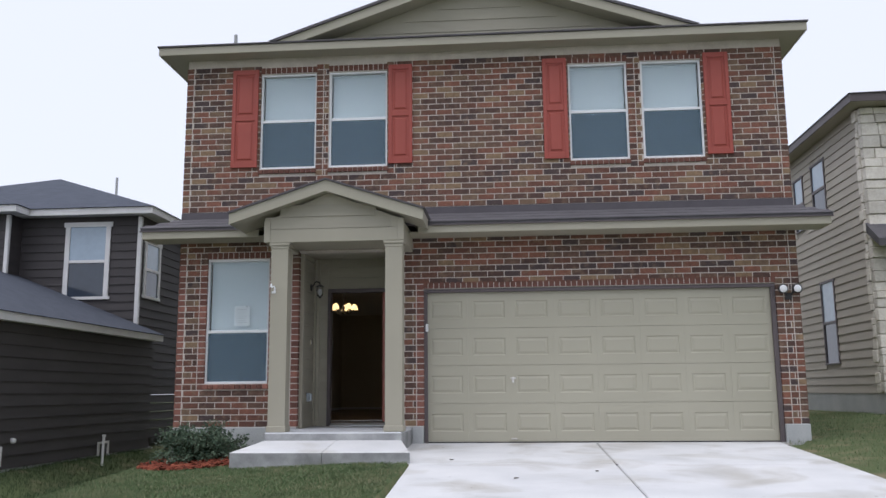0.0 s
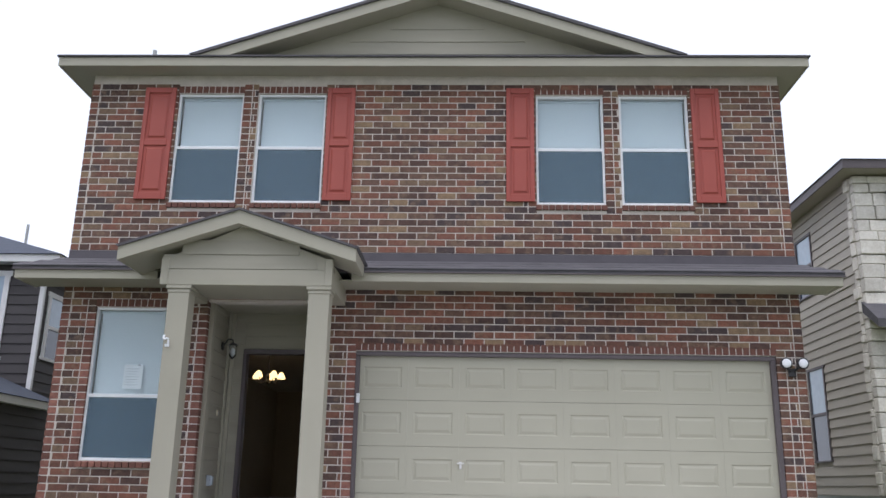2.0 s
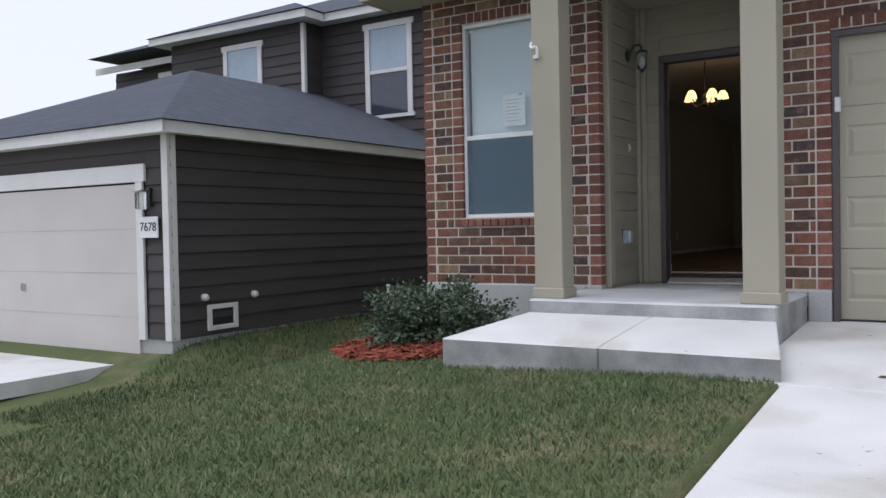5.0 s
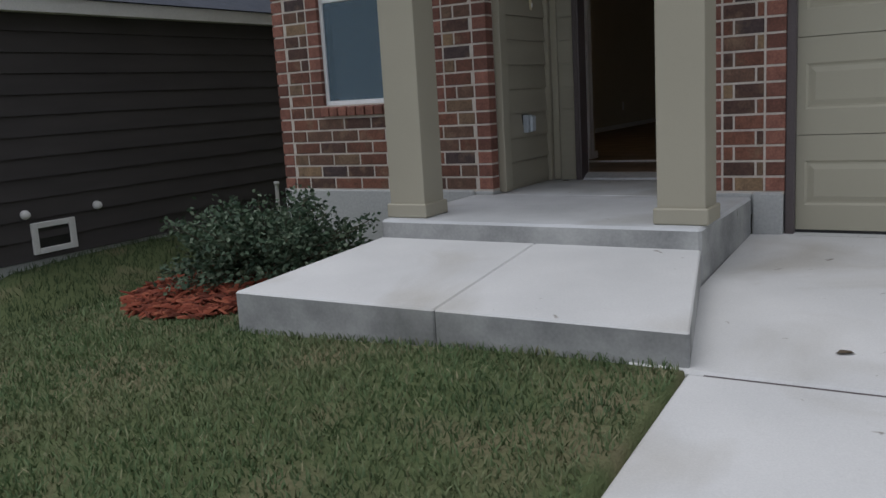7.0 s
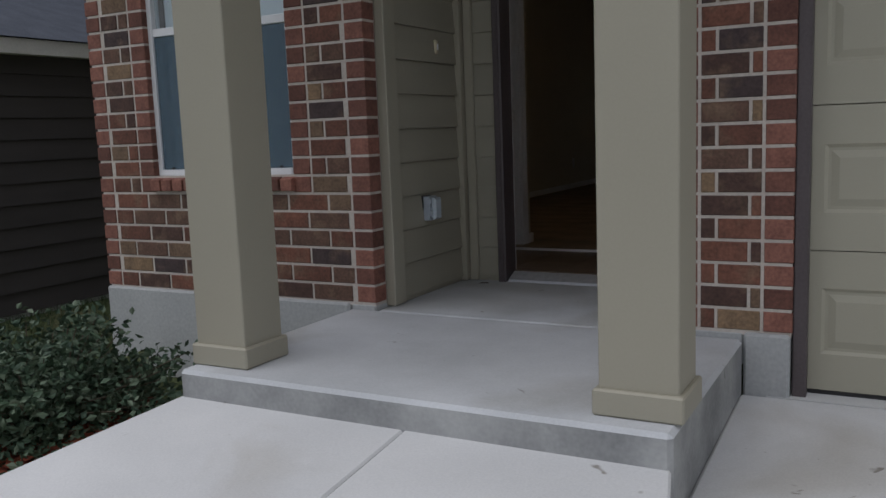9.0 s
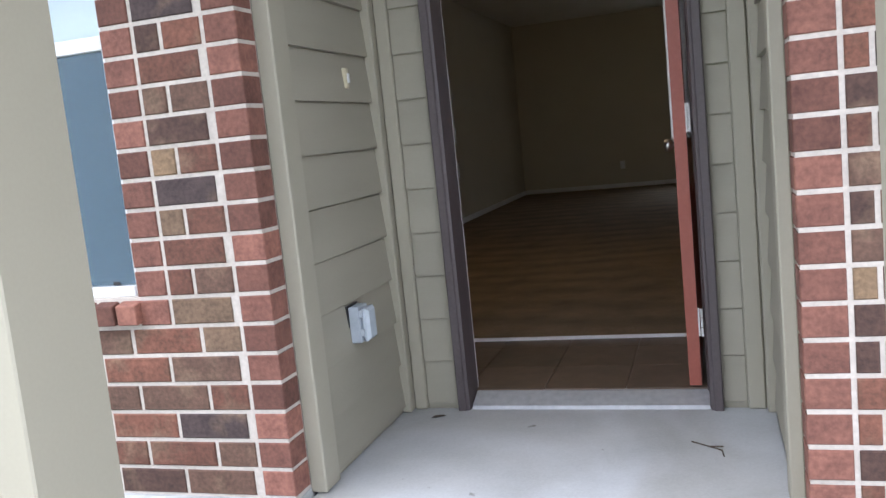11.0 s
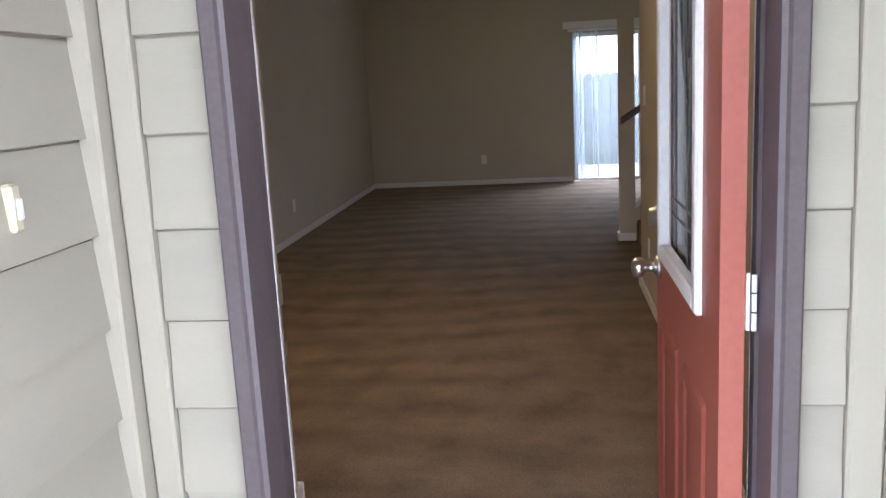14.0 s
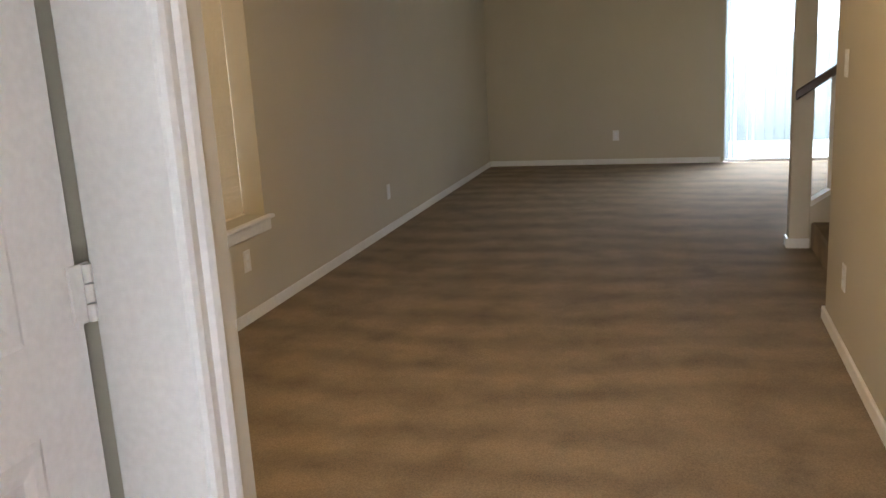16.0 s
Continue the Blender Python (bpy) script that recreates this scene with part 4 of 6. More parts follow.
for y0, y1 in ((1.075, 1.335), (1.42, 1.68)):
    for side, sgn in ((LX0, -1), (LX1, 1)):
        bm = bmesh.new()
        z0, z1 = 0.43, 0.98
        loops = []
        for ins, d in ((0.0, 0.0), (0.012, 0.006), (0.03, 0.006), (0.045, 0.0015), (0.06, 0.0015)):
            x = side + sgn * d
            loops.append([bm.verts.new(p) for p in ((x, y0 + ins, z0 + ins), (x, y1 - ins, z0 + ins), (x, y1 - ins, z1 - ins), (x, y0 + ins, z1 - ins))])
        for k in range(len(loops) - 1):
            for i in range(4):
                j = (i + 1) % 4
                bm.faces.new((loops[k][i], loops[k][j], loops[k + 1][j], loops[k + 1][i]))
        part("panel_moulding", bm, M_DOORRED, leaf)
for z, big in ((1.10, True), (1.235, False)):
    for sgn in (-1, 1):
        side = LX0 if sgn < 0 else LX1
        bm = bmesh.new()
        lathe(bm, [(0.032, sgn * 0.0), (0.033, sgn * 0.006), (0.026, sgn * 0.012)] + ([(0.013, sgn * 0.016), (0.012, sgn * 0.034), (0.024, sgn * 0.042), (0.028, sgn * 0.054), (0.025, sgn * 0.068), (0.010, sgn * 0.074)] if big else [(0.024, sgn * 0.026), (0.008, sgn * 0.028)]), (side, 1.745, z), 20, "x")
        part("door_knob" if big else "deadbolt", bm, M_METAL, leaf, "brushed nickel knob" if big else "brushed nickel deadbolt", 0, True)
for z in (0.5, 1.215, 2.05):
    bm = bmesh.new()
    bx(bm, -0.7255, -0.720, 0.946, 0.954, z - 0.05, z + 0.05)
    for i in range(3):
        tube(bm, (-0.713, 0.945, z - 0.05 + i * 0.034), (-0.713, 0.945, z - 0.05 + i * 0.034 + 0.030), 0.0045, 10)
    part("hinge", bm, M_WHITEPAINT, leaf, "white painted hinge")

leaf.location.x = -0.736

# fixtures in the recess
sc = root("wall_lantern", (-1.81, 0.62, 2.25), "dark bronze wall lantern with clear glass by the front door", "lamp")
bm = bmesh.new()
lathe(bm, [(0.055, 0.0), (0.055, 0.012), (0.03, 0.02)], (-1.808, 0.60, 2.30), 16, "x")
part("back_plate", bm, M_BLACK, sc)
bm = bmesh.new()
for p, q in (((-1.79, 0.60, 2.31), (-1.74, 0.60, 2.39)), ((-1.74, 0.60, 2.39), (-1.68, 0.60, 2.38)), ((-1.68, 0.60, 2.38), (-1.67, 0.60, 2.33))):
    tube(bm, p, q, 0.010, 8)
part("arm", bm, M_BLACK, sc)
bm = bmesh.new()
lathe(bm, [(0.01, 2.345), (0.05, 2.325), (0.062, 2.31), (0.058, 2.305)], (-1.67, 0.60, 0), 12)
part("hood", bm, M_BLACK, sc)
bm = bmesh.new()
lathe(bm, [(0.05, 2.304), (0.056, 2.25), (0.042, 2.17), (0.03, 2.165)], (-1.67, 0.60, 0), 12)
part("glass", bm, M_GLASS, sc, "clear seeded glass", 0, True)
bm = bmesh.new()
lathe(bm, [(0.034, 2.164), (0.02, 2.15), (0.005, 2.13)], (-1.67, 0.60, 0), 12)
part("finial", bm, M_BLACK, sc)
bm = bmesh.new()
lathe(bm, [(0.012, 2.18), (0.022, 2.21), (0.02, 2.25), (0.010, 2.27)], (-1.67, 0.60, 0), 12)
part("bulb", bm, M_WHITE, sc, "white unlit bulb", 0, True)
bell = root("doorbell", (-1.81, 0.62, 1.54), "small ivory doorbell button on the siding", "doorbell")
boxpart("plate", (-1.818, -1.799, 0.606, 0.630, 1.428, 1.498), M_IVORY, bell, "", 0.004)
boxpart("button", (-1.799, -1.793, 0.612, 0.624, 1.446, 1.478), M_WHITE, bell, "", 0.002)
ob_ = root("outlet_box", (-1.81, 0.45, 0.58), "grey weatherproof outlet box with a clear bubble cover", "outlet")
boxpart("gasket", (-1.8205, -1.8105, 0.420, 0.508, 0.582, 0.712), M_BLACK, ob_, "black rubber gasket", 0)
boxpart("box", (-1.810, -1.772, 0.424, 0.504, 0.586, 0.708), M_GREYBOX, ob_, "", 0.004)
boxpart("bubble_cover", (-1.7715, -1.742, 0.430, 0.500, 0.592, 0.702), M_BUBBLE, ob_, "cloudy plastic bubble cover", 0.010)
for z in (0.612, 0.674):
    boxpart("hinge", (-1.7715, -1.760, 0.4215, 0.4295, z, z + 0.022), M_GREYBOX, ob_, "", 0)

# ---------------- interior seen through the open door ----------------
FZ, CZ = 0.262, 2.76
XI, YB, XH, XW = -3.343, 10.65, -1.90, -0.465
solidbox("carpet_floor", [(XI, 5.0, 1.722, YB, 0.10, FZ)], M_CARPET, "brown cut-pile carpet with vacuum stripes", "carpet")
ent = root("entry_floor", (-1.0, 1.25, 0.2), "brown square vinyl tiles inside the front door", "floor", "", "structure")
boxpart("underlay", (-2.2, XW, 0.97, 1.7145, 0.10, 0.249), M_VINYL, ent, "", 0)
tile_me = {}
for i in range(6):
    for j in range(3):
        x0, y0 = XH + i * 0.305, 0.97 + j * 0.305
        x1, y1 = min(x0 + 0.302, XW - 0.002), min(y0 + 0.302, 1.714)
        if x1 - x0 < 0.02 or y1 - y0 < 0.02:
            continue
        key = (round(x1 - x0, 3), round(y1 - y0, 3))
        if key not in tile_me:
            b = bmesh.new()
            bx(b, 0, key[0], 0, key[1], 0, 0.006)
            tile_me[key] = mesh_of(b, "tile", M_VINYL, 0.001)
        piece("tile", tile_me[key], (x0, y0, 0.2492), ent)
solidbox("carpet_strip", [(XH, XW, 1.715, 1.7215, 0.20, 0.270)], M_WHITEPAINT, "thin pale metal carpet strip", "trim")
solidbox("ceiling", [(XI - 0.2, 5.05, 0.92, YB + 0.1, CZ, CZ + 0.12)], M_CEIL, "plain flat off-white ceiling", "ceiling")
# left wall with a window
LW0, LW1, LWZ0, LWZ1 = 3.45, 4.92, 0.79, 2.2
solidbox("wall_left", [(XI - 0.16, XI, 2.0, LW0, 0.1, CZ), (XI - 0.16, XI, LW1, YB + 0.14, 0.1, CZ), (XI - 0.16, XI, LW0, LW1, 0.1, LWZ0), (XI - 0.16, XI, LW0, LW1, LWZ1, CZ)],
         M_WALL, "tan painted drywall", "wall")
# the matching opening goes through the outer side wall too
bpy.data.objects.remove(bpy.data.objects["wall_left_side"])
solidbox("wall_left_side", [(XL + 0.01, XL + 0.17, 0.16, LW0, -0.8, 5.8), (XL + 0.01, XL + 0.17, LW1, 10.8, -0.8, 5.8), (XL + 0.01, XL + 0.17, LW0, LW1, -0.8, LWZ0), (XL + 0.01, XL + 0.17, LW0, LW1, LWZ1, 5.8)],
         M_SIDING, "side wall of the house in khaki siding", "wall")
sw = root("window_6", (XI - 0.2, 4.3, LWZ0), "white-framed side window with a white wooden stool", "window", "", "structure")
for nm, b in (("frame_side", (LW0, LW0 + 0.05, LWZ0, LWZ1)), ("frame_side", (LW1 - 0.05, LW1, LWZ0, LWZ1)), ("frame_head", (LW0 + 0.05, LW1 - 0.05, LWZ1 - 0.05, LWZ1)),
              ("frame_sill", (LW0 + 0.05, LW1 - 0.05, LWZ0, LWZ0 + 0.05)), ("meeting_rail", (LW0 + 0.05, LW1 - 0.05, 1.58, 1.62))):
    boxpart(nm, (XI - 0.29, XI - 0.235, *b), M_WHITE, sw)
p = boxpart("pane", (XI - 0.265, XI - 0.261, LW0 + 0.05, LW1 - 0.05, LWZ0 + 0.05, LWZ1 - 0.05), M_GLASS, sw, "", 0)
p.visible_shadow = False
blind = root("window_blind", (XI - 0.2, 4.2, LWZ1), "closed cream horizontal blind in the side window", "blind")
boxpart("head_rail", (XI - 0.155, XI - 0.105, LW0 + 0.003, LW1 - 0.003, LWZ1 - 0.04, LWZ1 - 0.002), M_CREAM, blind)
bm = bmesh.new()
prism(bm, [(0.004, 0.0142), (-0.006, -0.0135), (-0.0045, -0.014), (0.0055, 0.0137)], "y", LW0 + 0.004, LW1 - 0.004)
slat_me = mesh_of(bm, "slat", M_CREAM)
for i in range(int((LWZ1 - LWZ0 - 0.06) / 0.022)):
    piece("slat", slat_me, (XI - 0.13, 0.0, LWZ0 + 0.02 + i * 0.022), blind)
boxpart("bottom_rail", (XI - 0.142, XI - 0.118, LW0 + 0.004, LW1 - 0.004, LWZ0 + 0.001, LWZ0 + 0.008), M_CREAM, blind)
boxpart("window_stool", (XI - 0.234, XI + 0.035, LW0 - 0.05, LW1 + 0.06, LWZ0 - 0.022, LWZ0 - 0.001), M_WHITEPAINT, sw, "white painted stool", 0.006)
boxpart("apron", (XI + 0.001, XI + 0.016, LW0 - 0.03, LW1 + 0.04, LWZ0 - 0.085, LWZ0 - 0.024), M_WHITEPAINT, sw, "white painted apron", 0.005)
# back wall with a sliding glass door
SX0, SX1, SZ1 = -0.70, 1.02, 2.125
solidbox("wall_back", [(XI - 0.16, SX0, YB, YB + 0.14, 0.1, 2.92), (SX1, 5.1, YB, YB + 0.14, 0.1, 2.92), (SX0, SX1, YB, YB + 0.14, SZ1, 2.92)], M_WALL, "tan painted drywall", "wall")
solidbox("wall_inner_right", [(XW, XW + 0.12, 0.92, 4.98, 0.1, CZ)], M_WALL, "tan painted drywall beside the entry", "wall", bevel=0.004)
solidbox("wall_stair_near", [(XW + 0.12, 5.0, 4.86, 4.98, 0.1, CZ)], M_WALL, "tan painted drywall along the stairs", "wall")
solidbox("wall_far_right", [(4.95, 5.05, 4.98, YB, 0.1, CZ)], M_WALL, "tan painted drywall", "wall")
solidbox("wall_entry_front", [(-0.648, XW + 0.1, YD + 0.118, YD + 0.165, 0.1, CZ), (-2.2, -1.598, YD + 0.118, YD + 0.165, 0.1, CZ), (-1.598, -0.648, YD + 0.118, YD + 0.165, 2.31, CZ)], M_WALL, "tan painted drywall round the front door", "wall")
# closet on the other side of the entry, its door set back in a deep jamb
solidbox("wall_closet", [(-2.02, XH, 1.916, 2.05, 0.1, CZ), (-2.02, XH, 0.97, 1.916, 2.31, CZ), (XI, -2.02, 1.93, 2.05, 0.1, CZ)], M_WALL, "tan painted drywall of the entry closet", "wall", bevel=0.004)
solidbox("wall_closet_rear", [(-2.30, -2.20, 0.97, 1.93, 0.1, CZ)], M_WALL, "plain wall inside the closet", "wall")
cl = root("closet_door", (-2.10, 1.89, 0.26), "closed white panelled closet door with painted hinges", "door", "", "structure")
boxpart("door_slab", (-2.12, -2.085, 1.0, 1.878, 0.275, 2.27), M_WHITEPAINT, cl)
for y0, y1 in ((1.10, 1.36), (1.47, 1.74)):
    for z0, z1 in ((0.42, 1.05), (1.20, 2.12)):
        bm = bmesh.new()
        loops = []
        for ins, d in ((0.0, 0.0), (0.012, 0.006), (0.03, 0.006), (0.05, 0.0015)):
            loops.append([bm.verts.new(p) for p in ((-2.085 + d, y0 + ins, z0 + ins), (-2.085 + d, y1 - ins, z0 + ins), (-2.085 + d, y1 - ins, z1 - ins), (-2.085 + d, y0 + ins, z1 - ins))])
        for k in range(3):
            for i in range(4):
                j = (i + 1) % 4
                bm.faces.new((loops[k][i], loops[k][j], loops[k + 1][j], loops[k + 1][i]))
        part("panel_moulding", bm, M_WHITEPAINT, cl)
boxpart("jamb", (-2.08, XH - 0.002, 1.900, 1.915, 0.263, 2.29), M_WHITEPAINT, cl)
bm = bmesh.new()
prism(bm, [(XH + 0.001, 1.899), (XH + 0.010, 1.902), (XH + 0.014, 1.915), (XH + 0.011, 1.938), (XH + 0.018, 1.948), (XH + 0.020, 1.968), (XH + 0.014, 1.975), (XH + 0.001, 1.976)], "z", 0.263, 2.36)
part("casing", bm, M_WHITEPAINT, cl)
bm = bmesh.new()
prism(bm, [(XH + 0.001, 2.315), (XH + 0.012, 2.32), (XH + 0.018, 2.37), (XH + 0.001, 2.385)], "y", 0.98, 1.896)
part("head_casing", bm, M_WHITEPAINT, cl)
for z in (0.5, 1.245, 2.06):
    bm = bmesh.new()
    bx(bm, -2.084, -2.079, 1.85, 1.899, z - 0.05, z + 0.05)
    for i in range(3):
        tube(bm, (-2.076, 1.889, z - 0.05 + i * 0.034), (-2.076, 1.889, z - 0.05 + i * 0.034 + 0.03), 0.009, 10)
    part("hinge", bm, M_WHITEPAINT, cl, "white painted hinge")
# baseboards
for nm, b in (("baseboard_left", (XI + 0.001, XI + 0.016, 2.07, YB - 0.017, FZ, FZ + 0.062)), ("baseboard_back", (XI + 0.017, SX0 - 0.03, YB - 0.016, YB - 0.001, FZ, FZ + 0.062)),
              ("baseboard_right", (XW - 0.016, XW - 0.001, 1.64, 4.98, FZ, FZ + 0.062)), ("baseboard_right_end", (XW - 0.016, XW + 0.12, 4.981, 4.996, FZ, FZ + 0.062)),
              ("baseboard_closet", (XH + 0.001, XH + 0.016, 1.98, 2.05, FZ, FZ + 0.062)), ("baseboard_closet_end", (XI + 0.02, XH + 0.016, 2.051, 2.066, FZ, FZ + 0.062)),
              ("baseboard_hall", (XW - 0.016, XW - 0.001, 1.06, 1.62, 0.25, FZ + 0.062))):
    solidbox(nm, [b], M_WHITEPAINT, "low white painted baseboard", "baseboard", bevel=0.004)


def outlet(x, y, z, face):
    o = root("wall_outlet", (x, y, z), "white duplex outlet plate on the tan wall", "outlet", "wall outlets")
    d = {"x": (x, x + 0.006, y - 0.035, y + 0.035), "-x": (x - 0.006, x, y - 0.035, y + 0.035), "-y": (x - 0.035, x + 0.035, y - 0.006, y)}[face]
    boxpart("plate", (*d, z - 0.058, z + 0.058), M_WHITEPAINT, o, "", 0.002)
    for s in (-0.022, 0.022):
        e = {"x": (x + 0.006, x + 0.008, y - 0.016, y + 0.016), "-x": (x - 0.008, x - 0.006, y - 0.016, y + 0.016), "-y": (x - 0.016, x + 0.016, y - 0.008, y - 0.006)}[face]
        boxpart("socket", (*e, z + s - 0.015, z + s + 0.015), M_WHITE, o, "", 0)


outlet(-1.867, YB, 0.59, "-y")
outlet(XI, 6.97, 0.575, "x")
outlet(XI, 4.67, 0.59, "x")
outlet(XW, 4.53, 0.587, "-x")
outlet(XW, 4.71, 1.47, "-x")

# sliding door, valance, vertical blinds
sd = root("sliding_glass_door", (0.5, YB + 0.08, FZ), "white-framed sliding glass patio door", "glass door", "", "structure")
for nm, b in (("frame_side", (SX0, SX0 + 0.05, FZ, SZ1)), ("frame_side", (SX1 - 0.05, SX1, FZ, SZ1)), ("frame_head", (SX0 + 0.05, SX1 - 0.05, SZ1 - 0.05, SZ1)),
              ("frame_sill", (SX0 + 0.05, SX1 - 0.05, FZ - 0.02, FZ + 0.03)), ("stile", (0.12, 0.20, FZ + 0.03, SZ1 - 0.05))):
    boxpart(nm, (b[0], b[1], YB + 0.04, YB + 0.12, b[2], b[3]), M_WHITE, sd)
for a, b in ((SX0 + 0.05, 0.12), (0.20, SX1 - 0.05)):
    p = boxpart("pane", (a, b, YB + 0.078, YB + 0.083, FZ + 0.03, SZ1 - 0.05), M_DIMGLASS, sd, "", 0)
    p.visible_shadow = False
val = root("blind_valance", (0.5, YB - 0.06, 2.34), "cream boxed valance over the patio door", "valance")
boxpart("board", (SX0 - 0.11, SX1 + 0.11, YB - 0.12, YB - 0.105, 2.175, 2.26), M_WHITEPAINT, val)
boxpart("top", (SX0 - 0.11, SX1 + 0.11, YB - 0.104, YB - 0.001, 2.246, 2.26), M_WHITEPAINT, val)
for xa in (SX0 - 0.11, SX1 + 0.095):
    boxpart("end", (xa, xa + 0.015, YB - 0.104, YB - 0.001, 2.175, 2.245), M_WHITEPAINT, val)
vb = root("vertical_blind", (0.0, YB - 0.06, FZ), "white vertical blind slats turned open across the patio door", "blind")
boxpart("track", (SX0 - 0.05, SX1 + 0.05, YB - 0.075, YB - 0.045, 2.14, 2.172), M_WHITE, vb)
bm = bmesh.new()
bx(bm, -0.042, 0.042, -0.0006, 0.0006, 0.0, 1.83)
vs = mesh_of(bm, "slat", M_BLIND)
for i, x in enumerate([SX0 + 0.02, SX0 + 0.045, SX0 + 0.07, SX0 + 0.095, SX0 + 0.12, SX0 + 0.24, SX0 + 0.30, SX1 - 0.2, SX1 - 0.15, SX1 - 0.1, SX1 - 0.05, SX1]):
    piece("slat", vs, (x, YB - 0.06, FZ + 0.045), vb, radians(72 + 6 * (i % 3)))

# stairs with post, balustrade and carpeted steps
NX, NY = -0.47, 6.48
st = root("staircase", (0.6, 5.7, FZ), "brown carpeted stairs rising beside an open balustrade", "stairs", "", "structure")
for i in range(11):
    x0 = NX + 0.13 + 0.25 * i
    boxpart("step", (x0, x0 + 0.265, 4.982, NY - 0.012, FZ, FZ + 0.172 * (i + 1)), M_CARPET, st, "", 0.012)
solidbox("wall_stair_post", [(NX, NX + 0.123, NY, NY + 0.11, FZ - 0.1, CZ)], M_WALL, "tan painted wall end beside the stairs", "wall", bevel=0.004)
solidbox("baseboard_post", [(NX - 0.015, NX - 0.001, NY - 0.015, NY + 0.125, FZ, FZ + 0.062), (NX, NX + 0.123, NY - 0.016, NY - 0.001, FZ, FZ + 0.062)], M_WHITEPAINT, "low white painted baseboard", "baseboard")
bm = bmesh.new()
prism(bm, [(NX + 0.124, FZ - 0.1), (2.9, FZ - 0.1), (2.9, 2.72), (NX + 0.124, 0.53)], "y", NY + 0.01, NY + 0.10)
solid("wall_stringer", bm, M_WALL, "tan knee wall following the stairs", "wall")
bl = root("balustrade", (0.7, NY + 0.05, 0.6), "white spindles with a dark wooden handrail along the stairs", "railing")
bm = bmesh.new()
prism(bm, [(NX + 0.124, 0.53), (2.6, 2.52), (2.6, 2.55), (NX + 0.124, 0.565)], "y", NY - 0.005, NY + 0.115)
part("cap", bm, M_WHITEPAINT, bl)
bm = bmesh.new()
prism(bm, [(NX + 0.01, 1.20), (1.6, 2.56), (1.6, 2.62), (NX + 0.01, 1.26)], "y", NY - 0.04, NY - 0.004)
part("handrail", bm, M_BROWN, bl, "dark stained handrail", 0.008)
bm = bmesh.new()
bx(bm, -0.012, 0.012, -0.012, 0.012, 0, 0.72)
sp = mesh_of(bm, "spindle", M_WHITEPAINT)
for i in range(12):
    x = NX + 0.235 + 0.125 * i
    piece("spindle", sp, (x, NY + 0.05, 0.565 + 0.69 * (x - NX - 0.124)), bl)

# chandelier and ceiling lamp
ch = root("chandelier", (-1.815, 3.18, CZ), "five-light chandelier with glowing amber bell shades", "lamp")
bm = bmesh.new()
lathe(bm, [(0.06, CZ - 0.001), (0.055, CZ - 0.02), (0.015, CZ - 0.035)], (-1.815, 3.18, 0), 16)
part("canopy", bm, M_BLACK, ch)
bm = bmesh.new()
tube(bm, (-1.815, 3.18, 2.20), (-1.815, 3.18, CZ - 0.03), 0.008, 8)
part("rod", bm, M_BLACK, ch)
bm = bmesh.new()
lathe(bm, [(0.008, 2.12), (0.03, 2.15), (0.02, 2.20), (0.035, 2.24), (0.01, 2.28)], (-1.815, 3.18, 0), 14)
part("hub", bm, M_BLACK, ch)
for i in range(5):
    a = 2 * math.pi * i / 5 + 0.35
    cx, cy = -1.815 + 0.2 * math.cos(a), 3.18 + 0.2 * math.sin(a)
    bm = bmesh.new()
    pm = (-1.815 + 0.11 * math.cos(a), 3.18 + 0.11 * math.sin(a), 2.125)
    tube(bm, (-1.815, 3.18, 2.17), pm, 0.007, 8)
    tube(bm, pm, (cx, cy, 2.215), 0.007, 8)
    arm = part("arm", bm, M_BLACK, ch)
    bm = bmesh.new()
    lathe(bm, [(0.066, 2.205), (0.060, 2.235), (0.046, 2.275), (0.026, 2.30), (0.012, 2.305)], (cx, cy, 0), 16)
    part("shade", bm, M_LEAFLIT, arm, "glowing amber glass shade", 0, True)
lamp = new("chandelier_light", bpy.data.lights.new("chandelier_light", "POINT"))
lamp.data.energy, lamp.data.color, lamp.data.shadow_soft_size = 2.2, (1.0, 0.74, 0.45), 0.22
lamp.location = (-1.815, 3.18, 2.42)
# added fill lamp outside, unseen above the patio door, in place of more sky light
patio_fill = new("patio_fill_light", bpy.data.lights.new("patio_fill_light", "AREA"))
patio_fill.data.shape, patio_fill.data.size, patio_fill.data.size_y = "RECTANGLE", 3.0, 1.6
patio_fill.data.energy, patio_fill.data.color = 36, (0.93, 0.97, 1.0)
patio_fill.matrix_world = look((0.2, YB + 1.5, 3.15), (-0.3, YB - 2.2, 0.9))
cl2 = root("ceiling_light", (-1.15, 8.6, CZ), "round frosted flush ceiling light, lit", "lamp")
bm = bmesh.new()
lathe(bm, [(0.14, CZ - 0.001), (0.14, CZ - 0.02), (0.12, CZ - 0.022)], (-1.15, 8.6, 0), 20)
part("pan", bm, M_METAL, cl2)
bm = bmesh.new()
lathe(bm, [(0.125, CZ - 0.023), (0.11, CZ - 0.06), (0.06, CZ - 0.085), (0.005, CZ - 0.092)], (-1.15, 8.6, 0), 20)
part("dome", bm, glow_material("frosted_dome_glow", (1.0, 0.85, 0.6), 3.0), cl2, "glowing frosted glass dome", 0, True)

solidbox("patio", [(-1.6, 2.6, 10.8, 13.6, -0.2, 0.16)], M_CONC, "pale concrete patio behind the sliding door", "patio")
